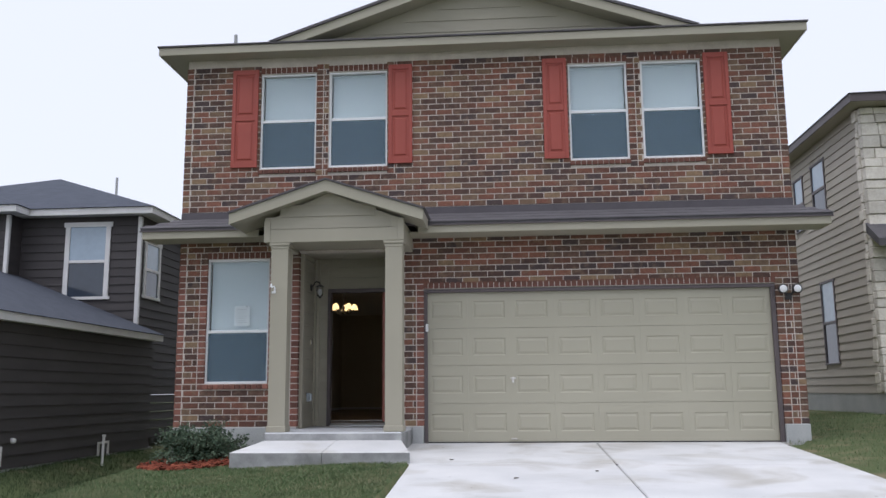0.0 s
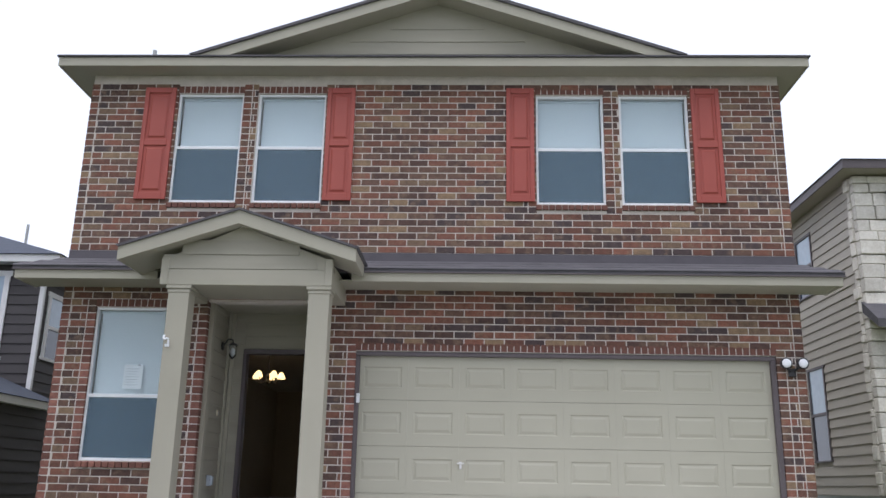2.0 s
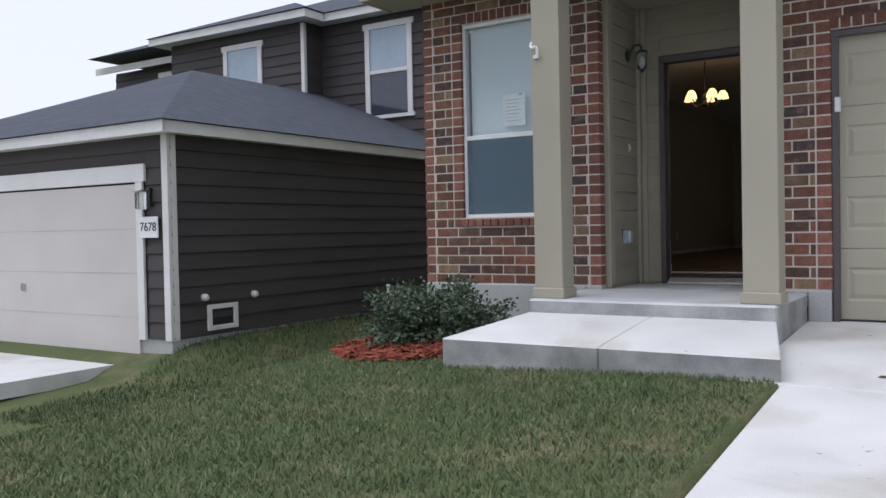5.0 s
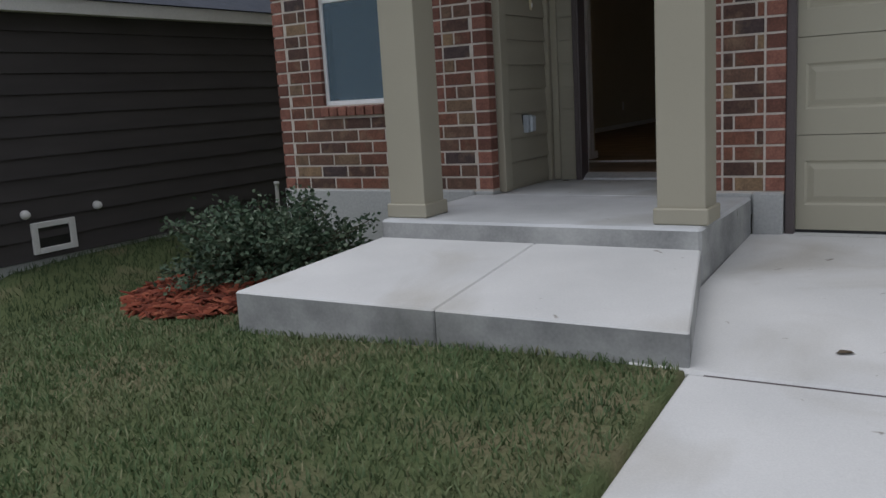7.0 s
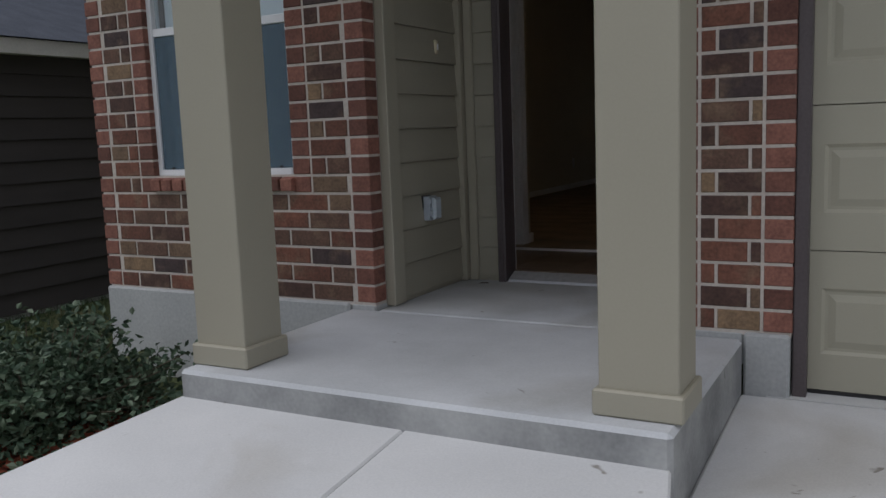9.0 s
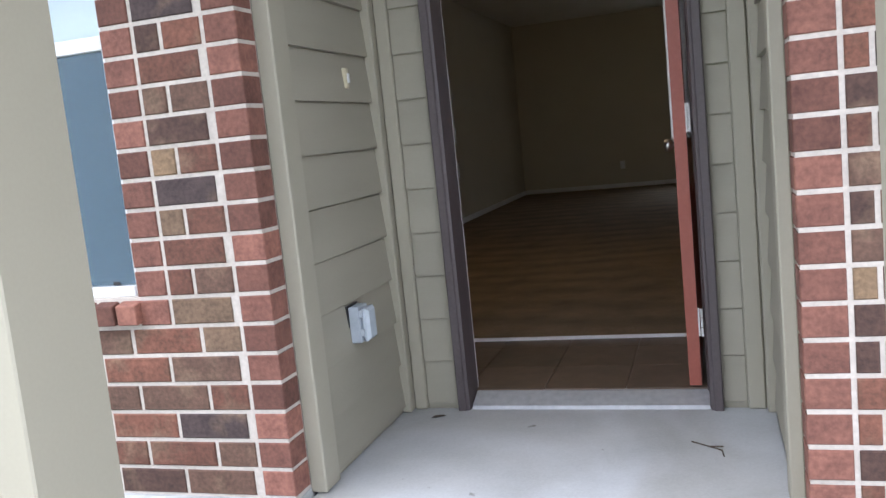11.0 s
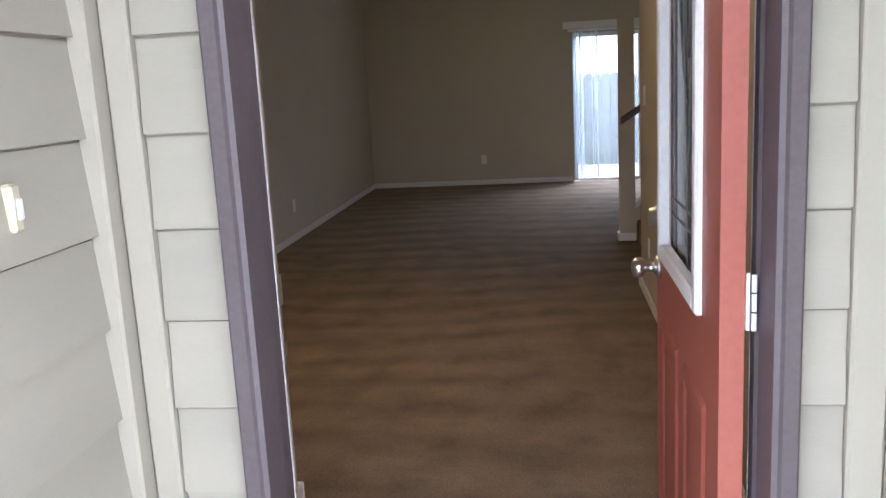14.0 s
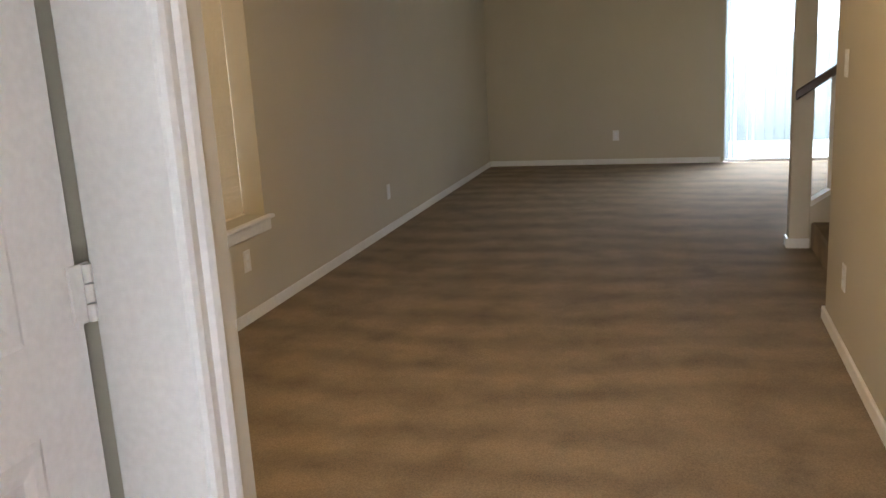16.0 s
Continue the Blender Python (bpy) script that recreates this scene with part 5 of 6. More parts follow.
# ---------------- back yard fence ----------------
fence = root("fence", (1.0, 14.5, 0), "weathered wooden privacy fence behind the yard", "fence")
bm = bmesh.new()
prism(bm, [(-0.068, 0), (0.068, 0), (0.068, 1.78), (0.04, 1.83), (-0.04, 1.83), (-0.068, 1.78)], "y", -0.009, 0.009)
pk = mesh_of(bm, "picket", M_FENCE)
for i in range(60):
    piece("picket", pk, (-4.0 + 0.142 * i, 14.5, -0.2), fence)
for z in (0.25, 0.85, 1.45):
    boxpart("rail", (-4.1, 4.6, 14.512, 14.55, z, z + 0.09), M_FENCE, fence)

# ---------------- neighbour house with the dark siding ----------------


def far_window(parent, a, b, z0, z1, trim, mat, axis, plane, out):
    """A trimmed sash window on a wall; axis x: the wall runs along x at y = plane; axis y: along y at x = plane. out: -1 or 1, the way it faces."""
    def b3(u0, u1, d0, d1, h0, h1):
        d0, d1 = plane + out * d0, plane + out * d1
        d0, d1 = min(d0, d1), max(d0, d1)
        return (u0, u1, d0, d1, h0, h1) if axis == "x" else (d0, d1, u0, u1, h0, h1)
    w = boxpart("window", b3(a + trim, b - trim, -0.05, 0.002, z0 + trim, z1 - trim), M_BLIND, parent, "white sash window", 0)
    zm = (z0 + z1) / 2
    for nm, q in (("trim_side", (a, a + trim, z0, z1)), ("trim_side", (b - trim, b, z0, z1)), ("trim_head", (a - 0.04, b + 0.04, z1, z1 + trim)), ("sill", (a - 0.04, b + 0.04, z0 - trim * 0.6, z0)),
                  ("sash_rail", (a + trim, b - trim, zm - 0.03, zm + 0.03))):
        boxpart(nm, b3(q[0], q[1], 0.003, 0.035, q[2], q[3]), mat, w, "", 0)
    boxpart("pane", b3(a + trim, b - trim, 0.006, 0.010, zm + 0.03, z1), M_PANE, w, "", 0)
    boxpart("pane", b3(a + trim, b - trim, 0.006, 0.010, z0, zm - 0.03), M_PANE2, w, "", 0)


def pane_material(name, base):
    m = material(name, base, tuple(c * 1.15 for c in base), 8, 2, 0.0, 0.06)
    m.node_tree.nodes["Principled BSDF"].inputs["Specular IOR Level"].default_value = 0.8
    return m


# upper panes: reflected sky painted in as a pale blue base colour
M_PANE = pane_material("far_sky_pane", (0.30, 0.38, 0.46))
M_PANE2 = pane_material("far_screened_pane", (0.030, 0.042, 0.062))


def hip_roof(bm, x0, x1, y0, y1, z, slope, open_back=False):
    """A hip roof with its ridge along the longer side; open_back lets the ridge run on to y1."""
    half_w = (x1 - x0) / 2
    v = [bm.verts.new(p) for p in ((x0, y0, z), (x1, y0, z), (x1, y1, z), (x0, y1, z))]
    h = z + slope * half_w
    xm = (x0 + x1) / 2
    a = bm.verts.new((xm, y0 + half_w, h))
    b = bm.verts.new((xm, y1 if open_back else y1 - half_w, h))
    for f in ((v[0], v[1], a), (v[1], v[2], b, a), (v[2], v[3], b), (v[3], v[0], a, b), v[::-1]):
        bm.faces.new(f)


nh = root("house", (-9, 4, -0.6), "two-storey neighbour house in dark taupe siding with white trim", "house")
boxpart("wall", (-12.1, -6.165, -1.015, 5.0, -0.35, 1.86), M_NSIDE, nh, "", 0)
boxpart("foundation", (-12.08, -6.16, -1.02, 5.2, -1.0, -0.352), M_FOUND, nh, "grey concrete foundation", 0)
lap_siding(nh, M_NSIDE, (-6.164, -1.0), (-6.164, 5.0), -0.35, 1.80, 0.18, thick=0.024)
lap_siding(nh, M_NSIDE, (-12.1, -1.016), (-6.24, -1.016), -0.35, 1.80, 0.18, [(0.75, 5.60, -1, 1.52)], thick=0.024)
boxpart("corner_board", (-6.24, -6.145, -1.045, -1.002, -0.36, 1.79), M_NTRIM, nh)
boxpart("corner_board", (-6.163, -6.14, -1.0, -0.93, -0.36, 1.79), M_NTRIM, nh)
for b in ((-12.6, -5.94, -1.26, -1.235, 1.775, 1.90), (-5.965, -5.94, -1.234, 5.0, 1.775, 1.90)):
    boxpart("fascia", b, M_NTRIM, nh)
boxpart("soffit", (-12.6, -5.966, -1.234, 5.0, 1.79, 1.80), M_NTRIM, nh, "", 0)
bm = bmesh.new()
hip_roof(bm, -12.64, -5.90, -1.30, 5.0, 1.905, 0.40, True)
part("roof", bm, M_SHINGLE2, nh, "slate grey shingle roof")
ngd = boxpart("garage_door", (-11.2, -6.64, -1.05, -1.02, -0.60, 1.29), M_NGARAGE, nh, "closed pale garage door", 0)
for r in range(1, 4):
    boxpart("section_joint", (-11.2, -6.64, -1.0525, -1.0505, -0.60 + r * 0.4725 - 0.004, -0.60 + r * 0.4725 + 0.004), M_FOUND, ngd, "", 0)
boxpart("lock", (-8.78, -8.70, -1.07, -1.0505, 0.12, 0.2), M_METAL, ngd)
boxpart("door_trim", (-6.638, -6.53, -1.065, -1.03, -0.36, 1.31), M_NTRIM, nh)
boxpart("door_trim", (-11.35, -6.49, -1.068, -1.03, 1.312, 1.50), M_NTRIM, nh)
sg = boxpart("house_number_sign", (-6.56, -6.275, -1.082, -1.066, 0.72, 0.94), M_WHITE, nh, "white plate reading 7678", 0)
fc = bpy.data.curves.new("number", "FONT")
fc.body, fc.size, fc.align_x, fc.align_y, fc.extrude = "7678", 0.13, "CENTER", "CENTER", 0.002
txt = new("number_source", fc)
bpy.context.view_layer.update()
tm = bpy.data.meshes.new_from_object(txt.evaluated_get(bpy.context.evaluated_depsgraph_get()))
bpy.data.objects.remove(txt)
tm.materials.append(M_BLACK)
num = new("number", tm)
num.parent = sg
num.matrix_basis = Matrix.Translation((-6.417, -1.085, 0.83)) @ Matrix.Rotation(radians(90), 4, "X")
nl = boxpart("wall_lamp", (-6.53, -6.44, -1.16, -1.07, 1.02, 1.20), glass_material("lamp_glass", (0.8, 0.82, 0.82), 0.2), nh, "grey porch lantern", 0.01)
boxpart("bracket", (-6.46, -6.40, -1.07, -1.02, 1.05, 1.24), M_BLACK, nl)
boxpart("hood", (-6.55, -6.42, -1.18, -1.05, 1.201, 1.22), M_METAL, nl)
vn = boxpart("crawl_vent", (-6.15, -6.147, -0.51, -0.17, -0.27, -0.05), M_BLACK, nh, "dark vent opening", 0)
for b in ((-0.56, -0.50, -0.30, -0.02), (-0.18, -0.12, -0.30, -0.02), (-0.50, -0.18, -0.30, -0.25), (-0.50, -0.18, -0.07, -0.02)):
    boxpart("vent_frame", (-6.152, -6.125, *b), M_NTRIM, vn, "white vent frame")
for y, z in ((-0.60, 0.065), (0.135, 0.05)):
    bm = bmesh.new()
    lathe(bm, [(0.04, 0.0), (0.042, 0.03), (0.03, 0.06), (0.012, 0.065)], (-6.152, y, z), 12, "x")
    part("pipe_cap", bm, M_NTRIM, nh, "white capped pipe", 0, True)
vn2 = boxpart("crawl_vent", (-6.15, -6.147, 2.86, 3.16, -0.42, -0.16), M_BLACK, nh, "dark vent opening", 0)
for b in ((2.80, 2.86, -0.46, -0.12), (3.16, 3.22, -0.46, -0.12), (2.86, 3.16, -0.46, -0.42), (2.86, 3.16, -0.16, -0.12)):
    boxpart("vent_frame", (-6.152, -6.125, *b), M_NTRIM, vn2, "white vent frame")
# upper storey
boxpart("wall", (-9.16, -6.53, 5.012, 14.0, 0.8, 4.50), M_NSIDE, nh, "", 0)
boxpart("wall", (-12.6, -9.161, 4.512, 14.0, 0.8, 4.50), M_NSIDE, nh, "", 0)
boxpart("wall", (-15.4, -12.601, 5.312, 14.0, -0.9, 4.35), M_NSIDE, nh, "", 0)
lap_siding(nh, M_NSIDE, (-9.16, 5.011), (-6.60, 5.011), 1.9, 4.42, 0.18, [(1.0, 1.97, 2.75, 4.25)], thick=0.024)
lap_siding(nh, M_NSIDE, (-6.529, 5.05), (-6.529, 14.0), -0.2, 4.42, 0.18, [(0.12, 0.95, 2.76, 3.95)], thick=0.024)
lap_siding(nh, M_NSIDE, (-12.6, 4.511), (-9.22, 4.511), 2.3, 4.42, 0.18, [(1.48, 2.44, 2.8, 4.2)], thick=0.024)
lap_siding(nh, M_NSIDE, (-15.4, 5.311), (-12.6, 5.311), 2.0, 4.3, 0.18, thick=0.024)
boxpart("corner_board", (-6.60, -6.51, 4.99, 5.06, 1.9, 4.43), M_NTRIM, nh)
boxpart("corner_board", (-9.22, -9.14, 4.49, 4.56, 2.0, 4.43), M_NTRIM, nh)
far_window(nh, -8.17, -7.18, 2.74, 4.23, 0.10, M_NTRIM, "x", 5.0, -1)
far_window(nh, -11.13, -10.15, 2.8, 4.15, 0.10, M_NTRIM, "x", 4.5, -1)
far_window(nh, -13.9, -13.0, 3.0, 4.1, 0.10, M_NTRIM, "x", 5.3, -1)
far_window(nh, 5.18, 6.0, 2.78, 3.90, 0.09, M_NTRIM, "y", -6.52, 1)
for b in ((-9.4, -6.17, 4.70, 4.725, 4.44, 4.58), (-6.195, -6.17, 4.726, 14.2, 4.44, 4.58), (-12.9, -8.85, 4.20, 4.225, 4.44, 4.58), (-8.875, -8.85, 4.226, 4.70, 4.44, 4.58), (-15.7, -12.5, 5.0, 5.025, 4.30, 4.44)):
    boxpart("fascia", b, M_NTRIM, nh)
boxpart("soffit", (-12.9, -6.2, 4.73, 14.2, 4.455, 4.465), M_NTRIM, nh, "", 0)
boxpart("soffit", (-12.9, -8.88, 4.226, 4.729, 4.455, 4.465), M_NTRIM, nh, "", 0)
bm = bmesh.new()
hip_roof(bm, -15.5, -6.13, 4.66, 14.3, 4.585, 0.40)
part("roof", bm, M_SHINGLE2, nh, "slate grey shingle roof")
bm = bmesh.new()
hip_roof(bm, -12.94, -8.81, 4.16, 10.0, 4.587, 0.40)
part("roof", bm, M_SHINGLE2, nh, "slate grey shingle roof")
bm = bmesh.new()
tube(bm, (-7.9, 6.6, 4.9), (-7.9, 6.6, 5.72), 0.03, 8)
part("vent_pipe", bm, M_FOUND, nh, "grey roof vent pipe")
solidbox("driveway_neighbour", [(-11.4, -6.75, -8.0, -1.06, -0.75, -0.60)], M_CONC, "pale concrete driveway of the neighbour house", "driveway")

# ---------------- neighbour house with beige siding and cream stone ----------------
rh = root("house", (11, 9, 0), "two-storey neighbour house in beige siding with cream stone corner", "house")
boxpart("wall", (8.412, 16.0, 5.2, 18.0, 0.60, 6.40), M_RSIDE, rh, "", 0)
boxpart("foundation", (8.40, 16.0, 5.15, 18.0, -0.4, 0.598), M_FOUND, rh, "grey concrete foundation", 0)
lap_siding(rh, M_RSIDE, (8.411, 18.0), (8.411, 5.32), 0.60, 6.36, 0.18, [(9.88, 10.74, 1.25, 3.08), (9.84, 10.72, 4.6, 5.86), (8.57, 9.27, 4.52, 5.8)], thick=0.024)
for y0, y1, z0, z1 in ((7.27, 8.11, 1.26, 3.07), (7.29, 8.15, 4.62, 5.85), (8.74, 9.42, 4.54, 5.79)):
    far_window(rh, y0, y1, z0, z1, 0.05, M_BROWN, "y", 8.41, -1)
boxpart("fascia", (8.05, 8.075, 4.7, 18.2, 6.34, 6.50), M_BROWN, rh, "dark fascia", 0)
boxpart("fascia", (8.05, 16.2, 4.675, 4.699, 6.34, 6.50), M_BROWN, rh, "dark fascia", 0)
boxpart("soffit", (8.076, 16.2, 4.70, 18.2, 6.35, 6.36), M_RSIDE, rh, "", 0)
bm = bmesh.new()
hip_roof(bm, 8.02, 16.24, 4.64, 18.3, 6.505, 0.36)
part("roof", bm, M_SHINGLE, rh, "grey shingle roof")
# stone corner, block by block
rng = random.Random(7)
for front in (True, False):
    z = 0.62
    while z < 6.30:
        h = rng.choice((0.14, 0.18, 0.22, 0.26))
        h = min(h, 6.33 - z)
        u, end = 0.0, (1.9 if front else 0.22)
        while u < end - 0.05:
            w = min(rng.uniform(0.22, 0.5), end - u) if front else end
            d = rng.uniform(0.05, 0.09)
            if front:
                b = (8.36 + u, 8.36 + u + w - 0.012, 5.2 - d - 0.10, 5.19, z, z + h - 0.012)
            else:
                b = (8.41 - d, 8.47, 5.201, 5.30 + rng.uniform(0, 0.15), z, z + h - 0.012)
            boxpart("stone", b, M_STONE, rh, "", 0.012)
            u += w
        z += h
far_window(rh, 8.95, 9.95, 5.15, 5.95, 0.06, M_BROWN, "x", 4.98, -1)
boxpart("mortar_bed", (8.405, 10.3, 5.12, 5.199, 0.60, 6.33), M_MORTAR, rh, "", 0)
bm = bmesh.new()
prism(bm, [(4.55, 3.55), (5.1, 3.95), (5.1, 3.75), (4.55, 3.40)], "x", 8.30, 12.0)
part("skirt_roof", bm, M_SHINGLE, rh, "grey shingle skirt roof")

# ---------------- planting ----------------
stand = root("standpipe", (-5.75, 2.2, -0.5), "thin white capped pipe standing in the side yard grass", "pipe")
bm = bmesh.new()
tube(bm, (-5.75, 2.2, ground_z(-5.75, 2.2) - 0.02), (-5.74, 2.2, 0.0), 0.022, 10)
part("pipe", bm, M_NTRIM, stand)
bm = bmesh.new()
lathe(bm, [(0.026, -0.004), (0.032, 0.006), (0.032, 0.03), (0.024, 0.036)], (-5.74, 2.2, 0.0), 12)
part("cap", bm, M_NTRIM, stand, "", 0, True)
rng = random.Random(3)
mul = []
mf = []
for i in range(1900):
    a, r = rng.uniform(0, 2 * math.pi), math.sqrt(rng.random())
    x, y = -2.72 + 0.70 * r * math.cos(a), -1.45 + 0.70 * r * math.sin(a)
    if x > -2.03 - 0.09 * max(0, -1.1 - y) or y > -0.03:
        continue
    z = ground_z(x, y) + 0.006 + rng.uniform(0, 0.03)
    l_, w_, t_ = rng.uniform(0.025, 0.06), rng.uniform(0.006, 0.014), rng.uniform(-0.5, 0.5)
    th = rng.uniform(0, math.pi)
    c, s = math.cos(th), math.sin(th)
    k = len(mul)
    mul += [(x - c * l_ + s * w_, y - s * l_ - c * w_, z - t_ * l_), (x + c * l_ + s * w_, y + s * l_ - c * w_, z + t_ * l_), (x + c * l_ - s * w_, y + s * l_ + c * w_, z + t_ * l_ + 0.006),
            (x - c * l_ - s * w_, y - s * l_ + c * w_, z - t_ * l_ + 0.006), (x, y, z + 0.016)]
    mf += [(k, k + 1, k + 4), (k + 1, k + 2, k + 4), (k + 2, k + 3, k + 4), (k + 3, k, k + 4)]
me = bpy.data.meshes.new("mulch")
me.from_pydata(mul, [], mf)
me.materials.append(M_MULCH)
tagged(new("mulch", me), "scattered red wood mulch round the shrub", "mulch", "", "stuff")

shrub = root("shrub", (-2.88, -1.16, -0.2), "low spreading dark green shrub beside the entry pad", "shrub")
tips = []
rng = random.Random(11)
for i in range(150):
    a = rng.uniform(0, 2 * math.pi)
    el = rng.uniform(0.12, 1.3)
    ln = rng.uniform(0.6, 1.05) * (0.85 if el > 0.8 else 1.0)
    st_ = Vector((-2.80 + 0.20 * math.cos(a) * rng.random(), -1.17 + 0.2 * math.sin(a) * rng.random(), -0.19))
    en = st_ + Vector((0.48 * math.cos(a) * math.cos(el), 0.62 * math.sin(a) * math.cos(el), 0.60 * math.sin(el))) * ln
    en.y = min(en.y, -0.05)
    mid = (st_ + en) / 2 + Vector((0, 0, 0.07))
    bm = bmesh.new()
    tube(bm, st_, mid, 0.006, 5)
    tube(bm, mid, en, 0.004, 5, 0.002)
    part("stem", bm, M_TWIG, shrub)
    tips += [st_.lerp(mid, t) for t in (0.6, 0.9)] + [mid.lerp(en, t) for t in (0.15, 0.35, 0.55, 0.75, 0.9, 1.0)]
lv, lf = [], []
for p in tips:
    for k in range(9):
        q = p + Vector((rng.gauss(0, 0.04), rng.gauss(0, 0.04), rng.gauss(0, 0.032)))
        if q.y > -0.03 or q.z < -0.19 or (q.x > -2.02 and q.y < -1.0 and q.z < 0.12):
            continue
        d = Vector((rng.gauss(0, 1), rng.gauss(0, 1), rng.gauss(0.3, 0.6))).normalized()
        u = d.orthogonal().normalized()
        u = (Matrix.Rotation(rng.uniform(0, 6.28), 3, d) @ u)
        L, W = rng.uniform(0.026, 0.048), rng.uniform(0.009, 0.015)
        k0 = len(lv)
        n_ = d.cross(u) * 0.004
        lv += [tuple(q), tuple(q + d * L * 0.5 + u * W + n_), tuple(q + d * L), tuple(q + d * L * 0.5 - u * W + n_)]
        lf.append((k0, k0 + 1, k0 + 2, k0 + 3))
me = bpy.data.meshes.new("leaves")
me.from_pydata(lv, [], lf)
me.materials.append(M_LEAF)
tagged(hang(new("leaves", me), shrub), "small dark green leaves", kind="stuff")

for x, y, a in ((0.50, -1.92, 0.3), (2.1, -2.9, 2.0), (1.25, -3.4, 0.8)):
    lf_ = root("dried_leaf", (x, y, 0.044 * y), "small curled dry brown leaf on the driveway", "leaf", "fallen leaves")
    bm = bmesh.new()
    c, s = math.cos(a), math.sin(a)
    pts = [(-0.03, 0, 0.003), (-0.01, 0.016, 0.012), (0.02, 0.012, 0.010), (0.035, 0, 0.004), (0.02, -0.012, 0.012), (-0.01, -0.015, 0.009)]
    v = [bm.verts.new((x + c * p - s * q, y + s * p + c * q, 0.044 * y + h)) for p, q, h in pts]
    m_ = bm.verts.new((x, y, 0.044 * y + 0.003))
    for i in range(6):
        bm.faces.new((v[i], v[(i + 1) % 6], m_))
    part("blade", bm, M_TWIG, lf_)

for x, y, z, a in ((-1.66, 0.79, 0.206, 0.4),):
    lf_ = root("dried_leaf", (x, y, z), "small flat dry brown leaf on the porch floor", "leaf", "fallen leaves")
    bm = bmesh.new()
    c, s = math.cos(a), math.sin(a)
    v = [bm.verts.new((x + c * p - s * q, y + s * p + c * q, z + h)) for p, q, h in ((-0.03, 0, 0.001), (-0.01, 0.012, 0.005), (0.02, 0.010, 0.004), (0.03, 0, 0.001), (0.02, -0.010, 0.005), (-0.01, -0.012, 0.003))]
    m_ = bm.verts.new((x, y, z + 0.001))
    for i in range(6):
        bm.faces.new((v[i], v[(i + 1) % 6], m_))
    part("blade", bm, M_TWIG, lf_)
twig = root("twig", (-0.70, 0.50, 0.205), "thin dry forked twig lying on the porch floor", "twig")
bm = bmesh.new()
for p, q in (((-0.75, 0.56, 0.209), (-0.66, 0.49, 0.209)), ((-0.66, 0.49, 0.209), (-0.655, 0.44, 0.209)), ((-0.70, 0.52, 0.209), (-0.655, 0.515, 0.211))):
    tube(bm, p, q, 0.0022, 5)
part("stem", bm, M_TWIG, twig)

# grass blades, thickest where the walk passes nearest
rg = np.random.RandomState(5)


def blades(n, x0, x1, y0, y1, h, keep):
    out_v, out_f = [], []
    px, py = rg.uniform(x0, x1, n), rg.uniform(y0, y1, n)
    for x, y in zip(px, py):
        if not keep(x, y):
            continue
        z = ground_z(x, y) - 0.004
        a, w, hh = rg.uniform(0, 6.283), rg.uniform(0.0022, 0.0045), h * rg.uniform(0.5, 1.2)
        lx, ly = rg.normal(0, 0.5) * hh, rg.normal(0, 0.5) * hh
        c, s = math.cos(a) * w, math.sin(a) * w
        k = len(out_v)
        out_v += [(x - c, y - s, z), (x + c, y + s, z), (x + lx * 0.4 + c * 0.7, y + ly * 0.4 + s * 0.7, z + hh * 0.6), (x + lx * 0.4 - c * 0.7, y + ly * 0.4 - s * 0.7, z + hh * 0.6), (x + lx, y + ly, z + hh)]
        out_f += [(k, k + 1, k + 2, k + 3), (k + 3, k + 2, k + 4)]
    return out_v, out_f


def lawn_here(x, y):
    if x > 0.02 - 0.0 * y and x < 4.9:
        return False
    if -2.09 < x < 0.06 and y > -2.2:
        return False
    if ((x + 2.74) / 0.72) ** 2 + ((y + 1.45) / 0.72) ** 2 < 1:
        return False
    if -3.66 < x < 5.26 and y > -0.02:
        return False
    return not (-11.4 < x < -6.16 and y > -8)


av, af = blades(56000, -3.6, 0.1, -5.6, -1.6, 0.034, lawn_here)
for args in ((42000, -7.2, 0.1, -10.0, -2.0, 0.036), (14000, 4.85, 8.4, -3.0, 7.0, 0.05)):
    bv, bf = blades(*args, lawn_here)
    o = len(av)
    av += bv
    af += [tuple(i + o for i in f) for f in bf]
# side yard blades get the darker material, which paints in the shade there
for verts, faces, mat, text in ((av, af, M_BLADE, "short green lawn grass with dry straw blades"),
                                (*blades(26000, -6.2, -3.5, -3.0, 4.5, 0.06, lawn_here), M_BLADE_SHADE, "longer deep green grass in the side yard")):
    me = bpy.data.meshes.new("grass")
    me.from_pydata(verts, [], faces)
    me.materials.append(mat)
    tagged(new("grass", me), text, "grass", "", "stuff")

# ---------------- bricks of the front wall, last ----------------


def brick_mesh(w, h, mat, depth=0.055):
    """A brick with its face at y = 0 and chamfered arrises."""
    bm_ = bmesh.new()
    c = 0.0035
    f = [bm_.verts.new(p) for p in ((c, 0, c), (w - c, 0, c), (w - c, 0, h - c), (c, 0, h - c))]
    s = [bm_.verts.new(p) for p in ((0, c, 0), (w, c, 0), (w, c, h), (0, c, h))]
    b = [bm_.verts.new(p) for p in ((0, depth, 0), (w, depth, 0), (w, depth, h), (0, depth, h))]
    bm_.faces.new(f)
    for i in range(4):
        j = (i + 1) % 4
        bm_.faces.new((f[j], f[i], s[i], s[j]))
        bm_.faces.new((s[j], s[i], b[i], b[j]))
    return mesh_of(bm_, "brick", mat)


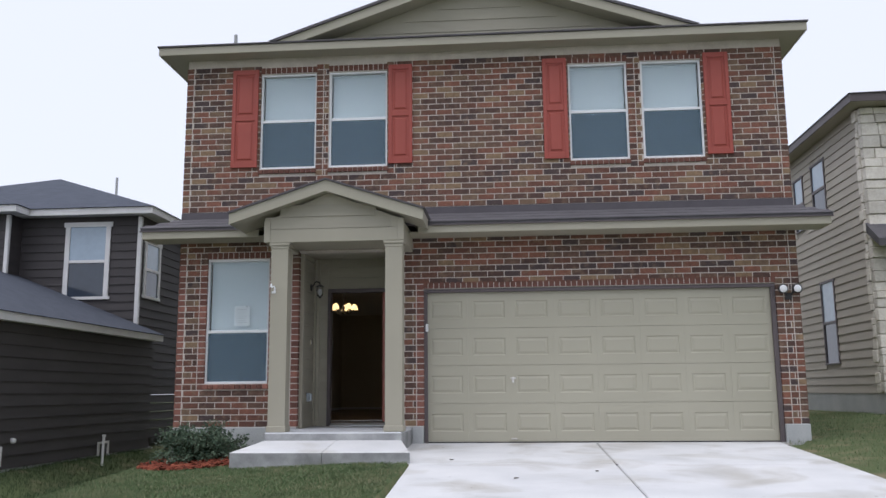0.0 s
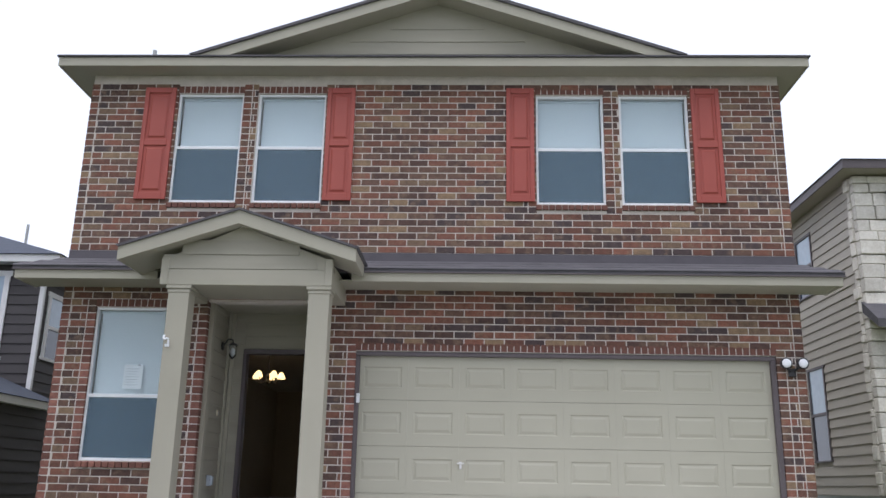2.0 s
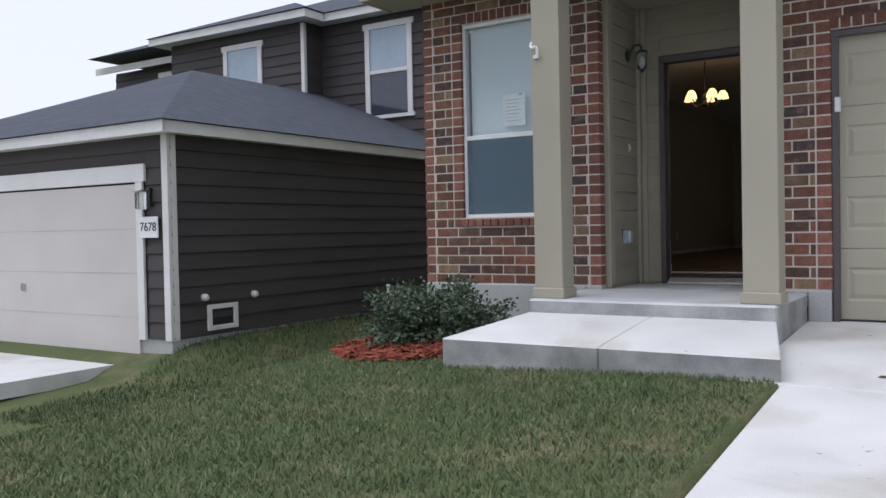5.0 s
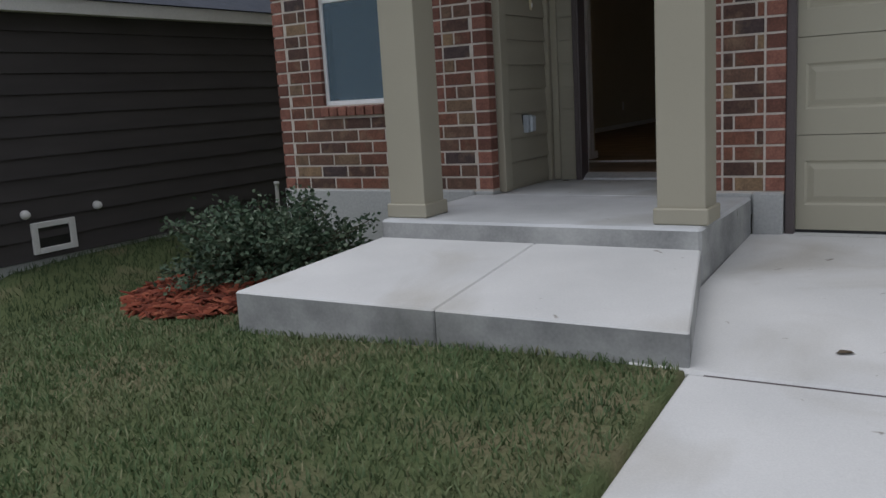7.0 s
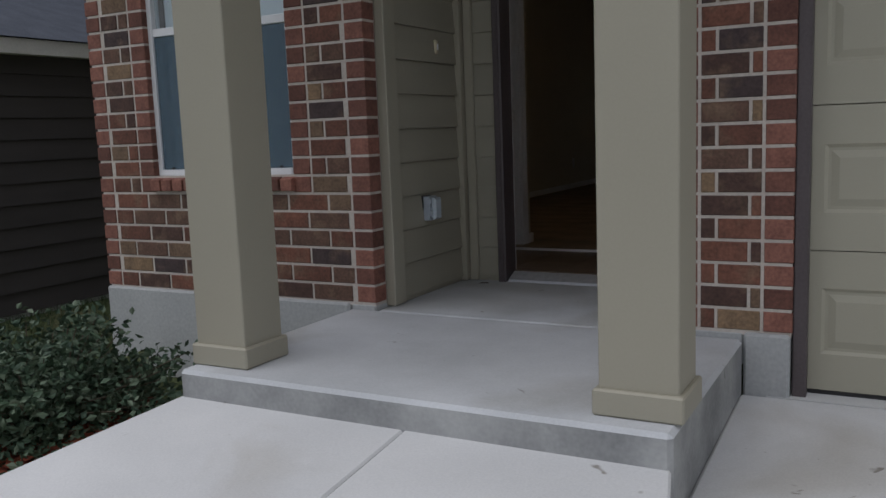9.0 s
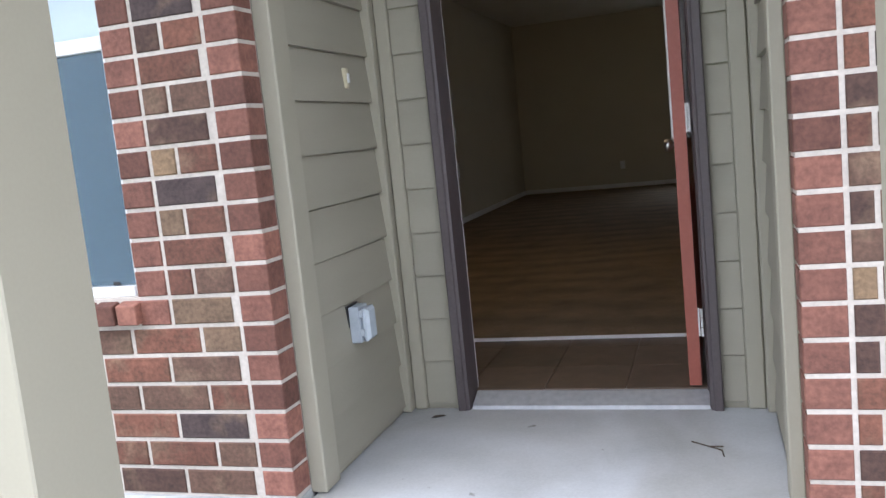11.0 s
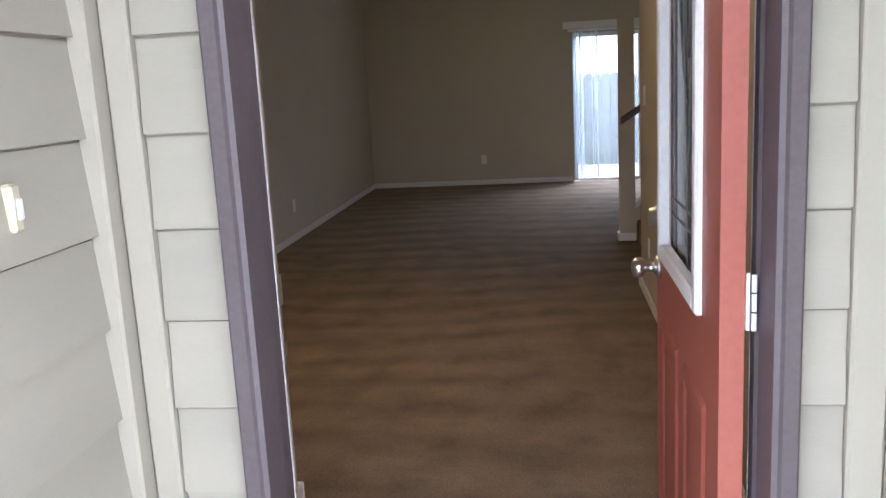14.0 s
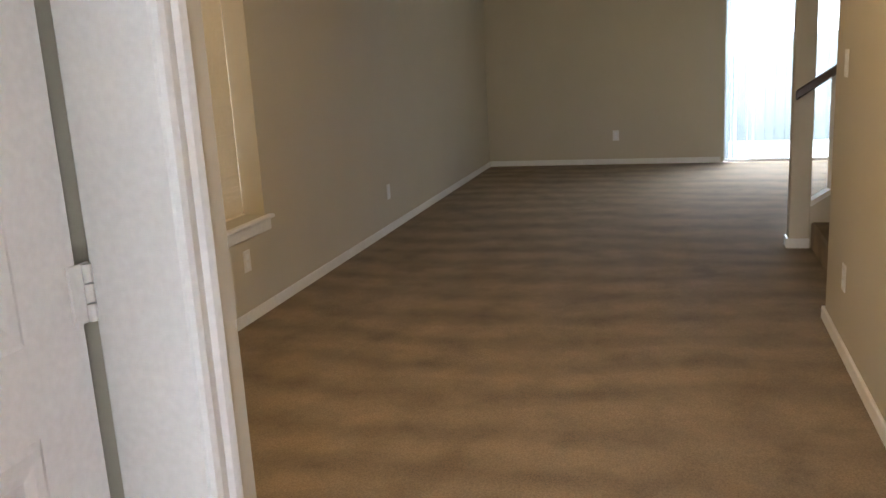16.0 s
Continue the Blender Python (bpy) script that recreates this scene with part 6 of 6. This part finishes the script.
rng = random.Random(21)
J, HB, ZB = 0.0125, COURSE - 0.0125, 0.240
bricks = []
SILL_H, SOLD = 0.083, 0.103
for k in range(int((5.74 - ZB) / COURSE)):
    z = ZB + k * COURSE
    zc_ = z + HB / 2
    if 2.98 < zc_ < 3.36:
        continue
    cuts = []
    for a, b, c, d in OPEN:
        lo = c - (SILL_H if c > 0.3 else 0.0)
        hi = d + (SOLD if d < 2.7 or d > 5 else 0.0)
        if a == -1.85:
            hi = d
        if lo - 0.03 < zc_ < hi:
            cuts.append((a, b, c <= zc_ <= d))
    cuts.sort()
    spans, x = [], XL
    for a, b, jamb in cuts:
        if a - x > 0.03:
            spans.append((x, a))
        x = max(x, b)
    if XR - x > 0.03:
        spans.append((x, XR))
    for a, b in spans:
        lo_edge, hi_edge = a, b
        if b - a > 0.16:
            bricks.append((a - 0.004, z, 0.096 + J / 2, True))
            lo_edge = a + 0.092 + J
            if b - lo_edge > 0.15:
                bricks.append((b - 0.092 - J / 2, z, 0.096 + J / 2, True))
                hi_edge = b - 0.092 - J
        u = math.floor((lo_edge - XL) / BL) * BL + XL + (BL / 2 if k % 2 else 0.0)
        while u + BL <= lo_edge + 0.03:
            u += BL
        if u > lo_edge + 0.03:
            u -= BL
        while u < hi_edge - 0.02:
            p0, p1 = max(u + J / 2, lo_edge + J / 2), min(u + BL - J / 2, hi_edge - J / 2)
            if p1 - p0 > 0.02:
                bricks.append((p0, z, p1 - p0, False))
            u += BL
cache, loose, n_parts = {}, {False: ([], []), True: ([], [])}, 0


def add_loose(key, me_, x, z, y):
    vs_, fs_ = loose[key]
    o = len(vs_)
    vs_ += [(v.co.x + x, v.co.y + y, v.co.z + z) for v in me_.vertices]
    fs_ += [tuple(i + o for i in p_.vertices) for p_ in me_.polygons]


for x, z, w, red in bricks:
    key = (round(w, 3), red)
    if key not in cache:
        cache[key] = brick_mesh(key[0], HB, M_REDBRICK if red else M_BRICK, 0.094 if red else 0.055)
    y = rng.uniform(-0.0015, 0.0015)
    if x < 0.0 and z < 2.75 and n_parts < 300:
        ob = piece("brick", cache[key], (x, y, z), wall_front)
        n_parts += 1
    else:
        add_loose(False, cache[key], x, z, y)
# soldier courses over the openings and sloping rowlock sills
for a, b, c, d in OPEN:
    if a == -1.85:
        continue
    n = round((b - a + 0.02) / 0.079)
    w = (b - a + 0.02) / n
    me_ = brick_mesh(w - 0.011, 0.092, M_REDBRICK)
    for i in range(n):
        add_loose(True, me_, a - 0.01 + i * w + 0.005, d + 0.006, -0.001)
    if c > 0.3:
        b_ = bmesh.new()
        ww = w - 0.011
        prism(b_, [(-0.030, -0.078), (-0.032, -0.018), (0.034, -0.002), (0.034, -0.078)], "x", 0.0, ww)
        me_ = mesh_of(b_, "brick", M_REDBRICK, 0.003)
        for i in range(n):
            if c < 1:
                piece("brick", me_, (a - 0.01 + i * w + 0.005, 0.0, c), wall_front)
            else:
                add_loose(True, me_, a - 0.01 + i * w + 0.005, c, 0.0)
for key, (vs_, fs_) in loose.items():
    me_ = bpy.data.meshes.new("bricks")
    me_.from_pydata(vs_, [], fs_)
    me_.materials.append(M_BRICKS if not key else M_REDBRICK)
    ob = new("bricks", me_)
    ob.parent = wall_front
    tagged(ob, "joined brown and red bricks" if not key else "red soldier bricks and sills", kind="stuff")
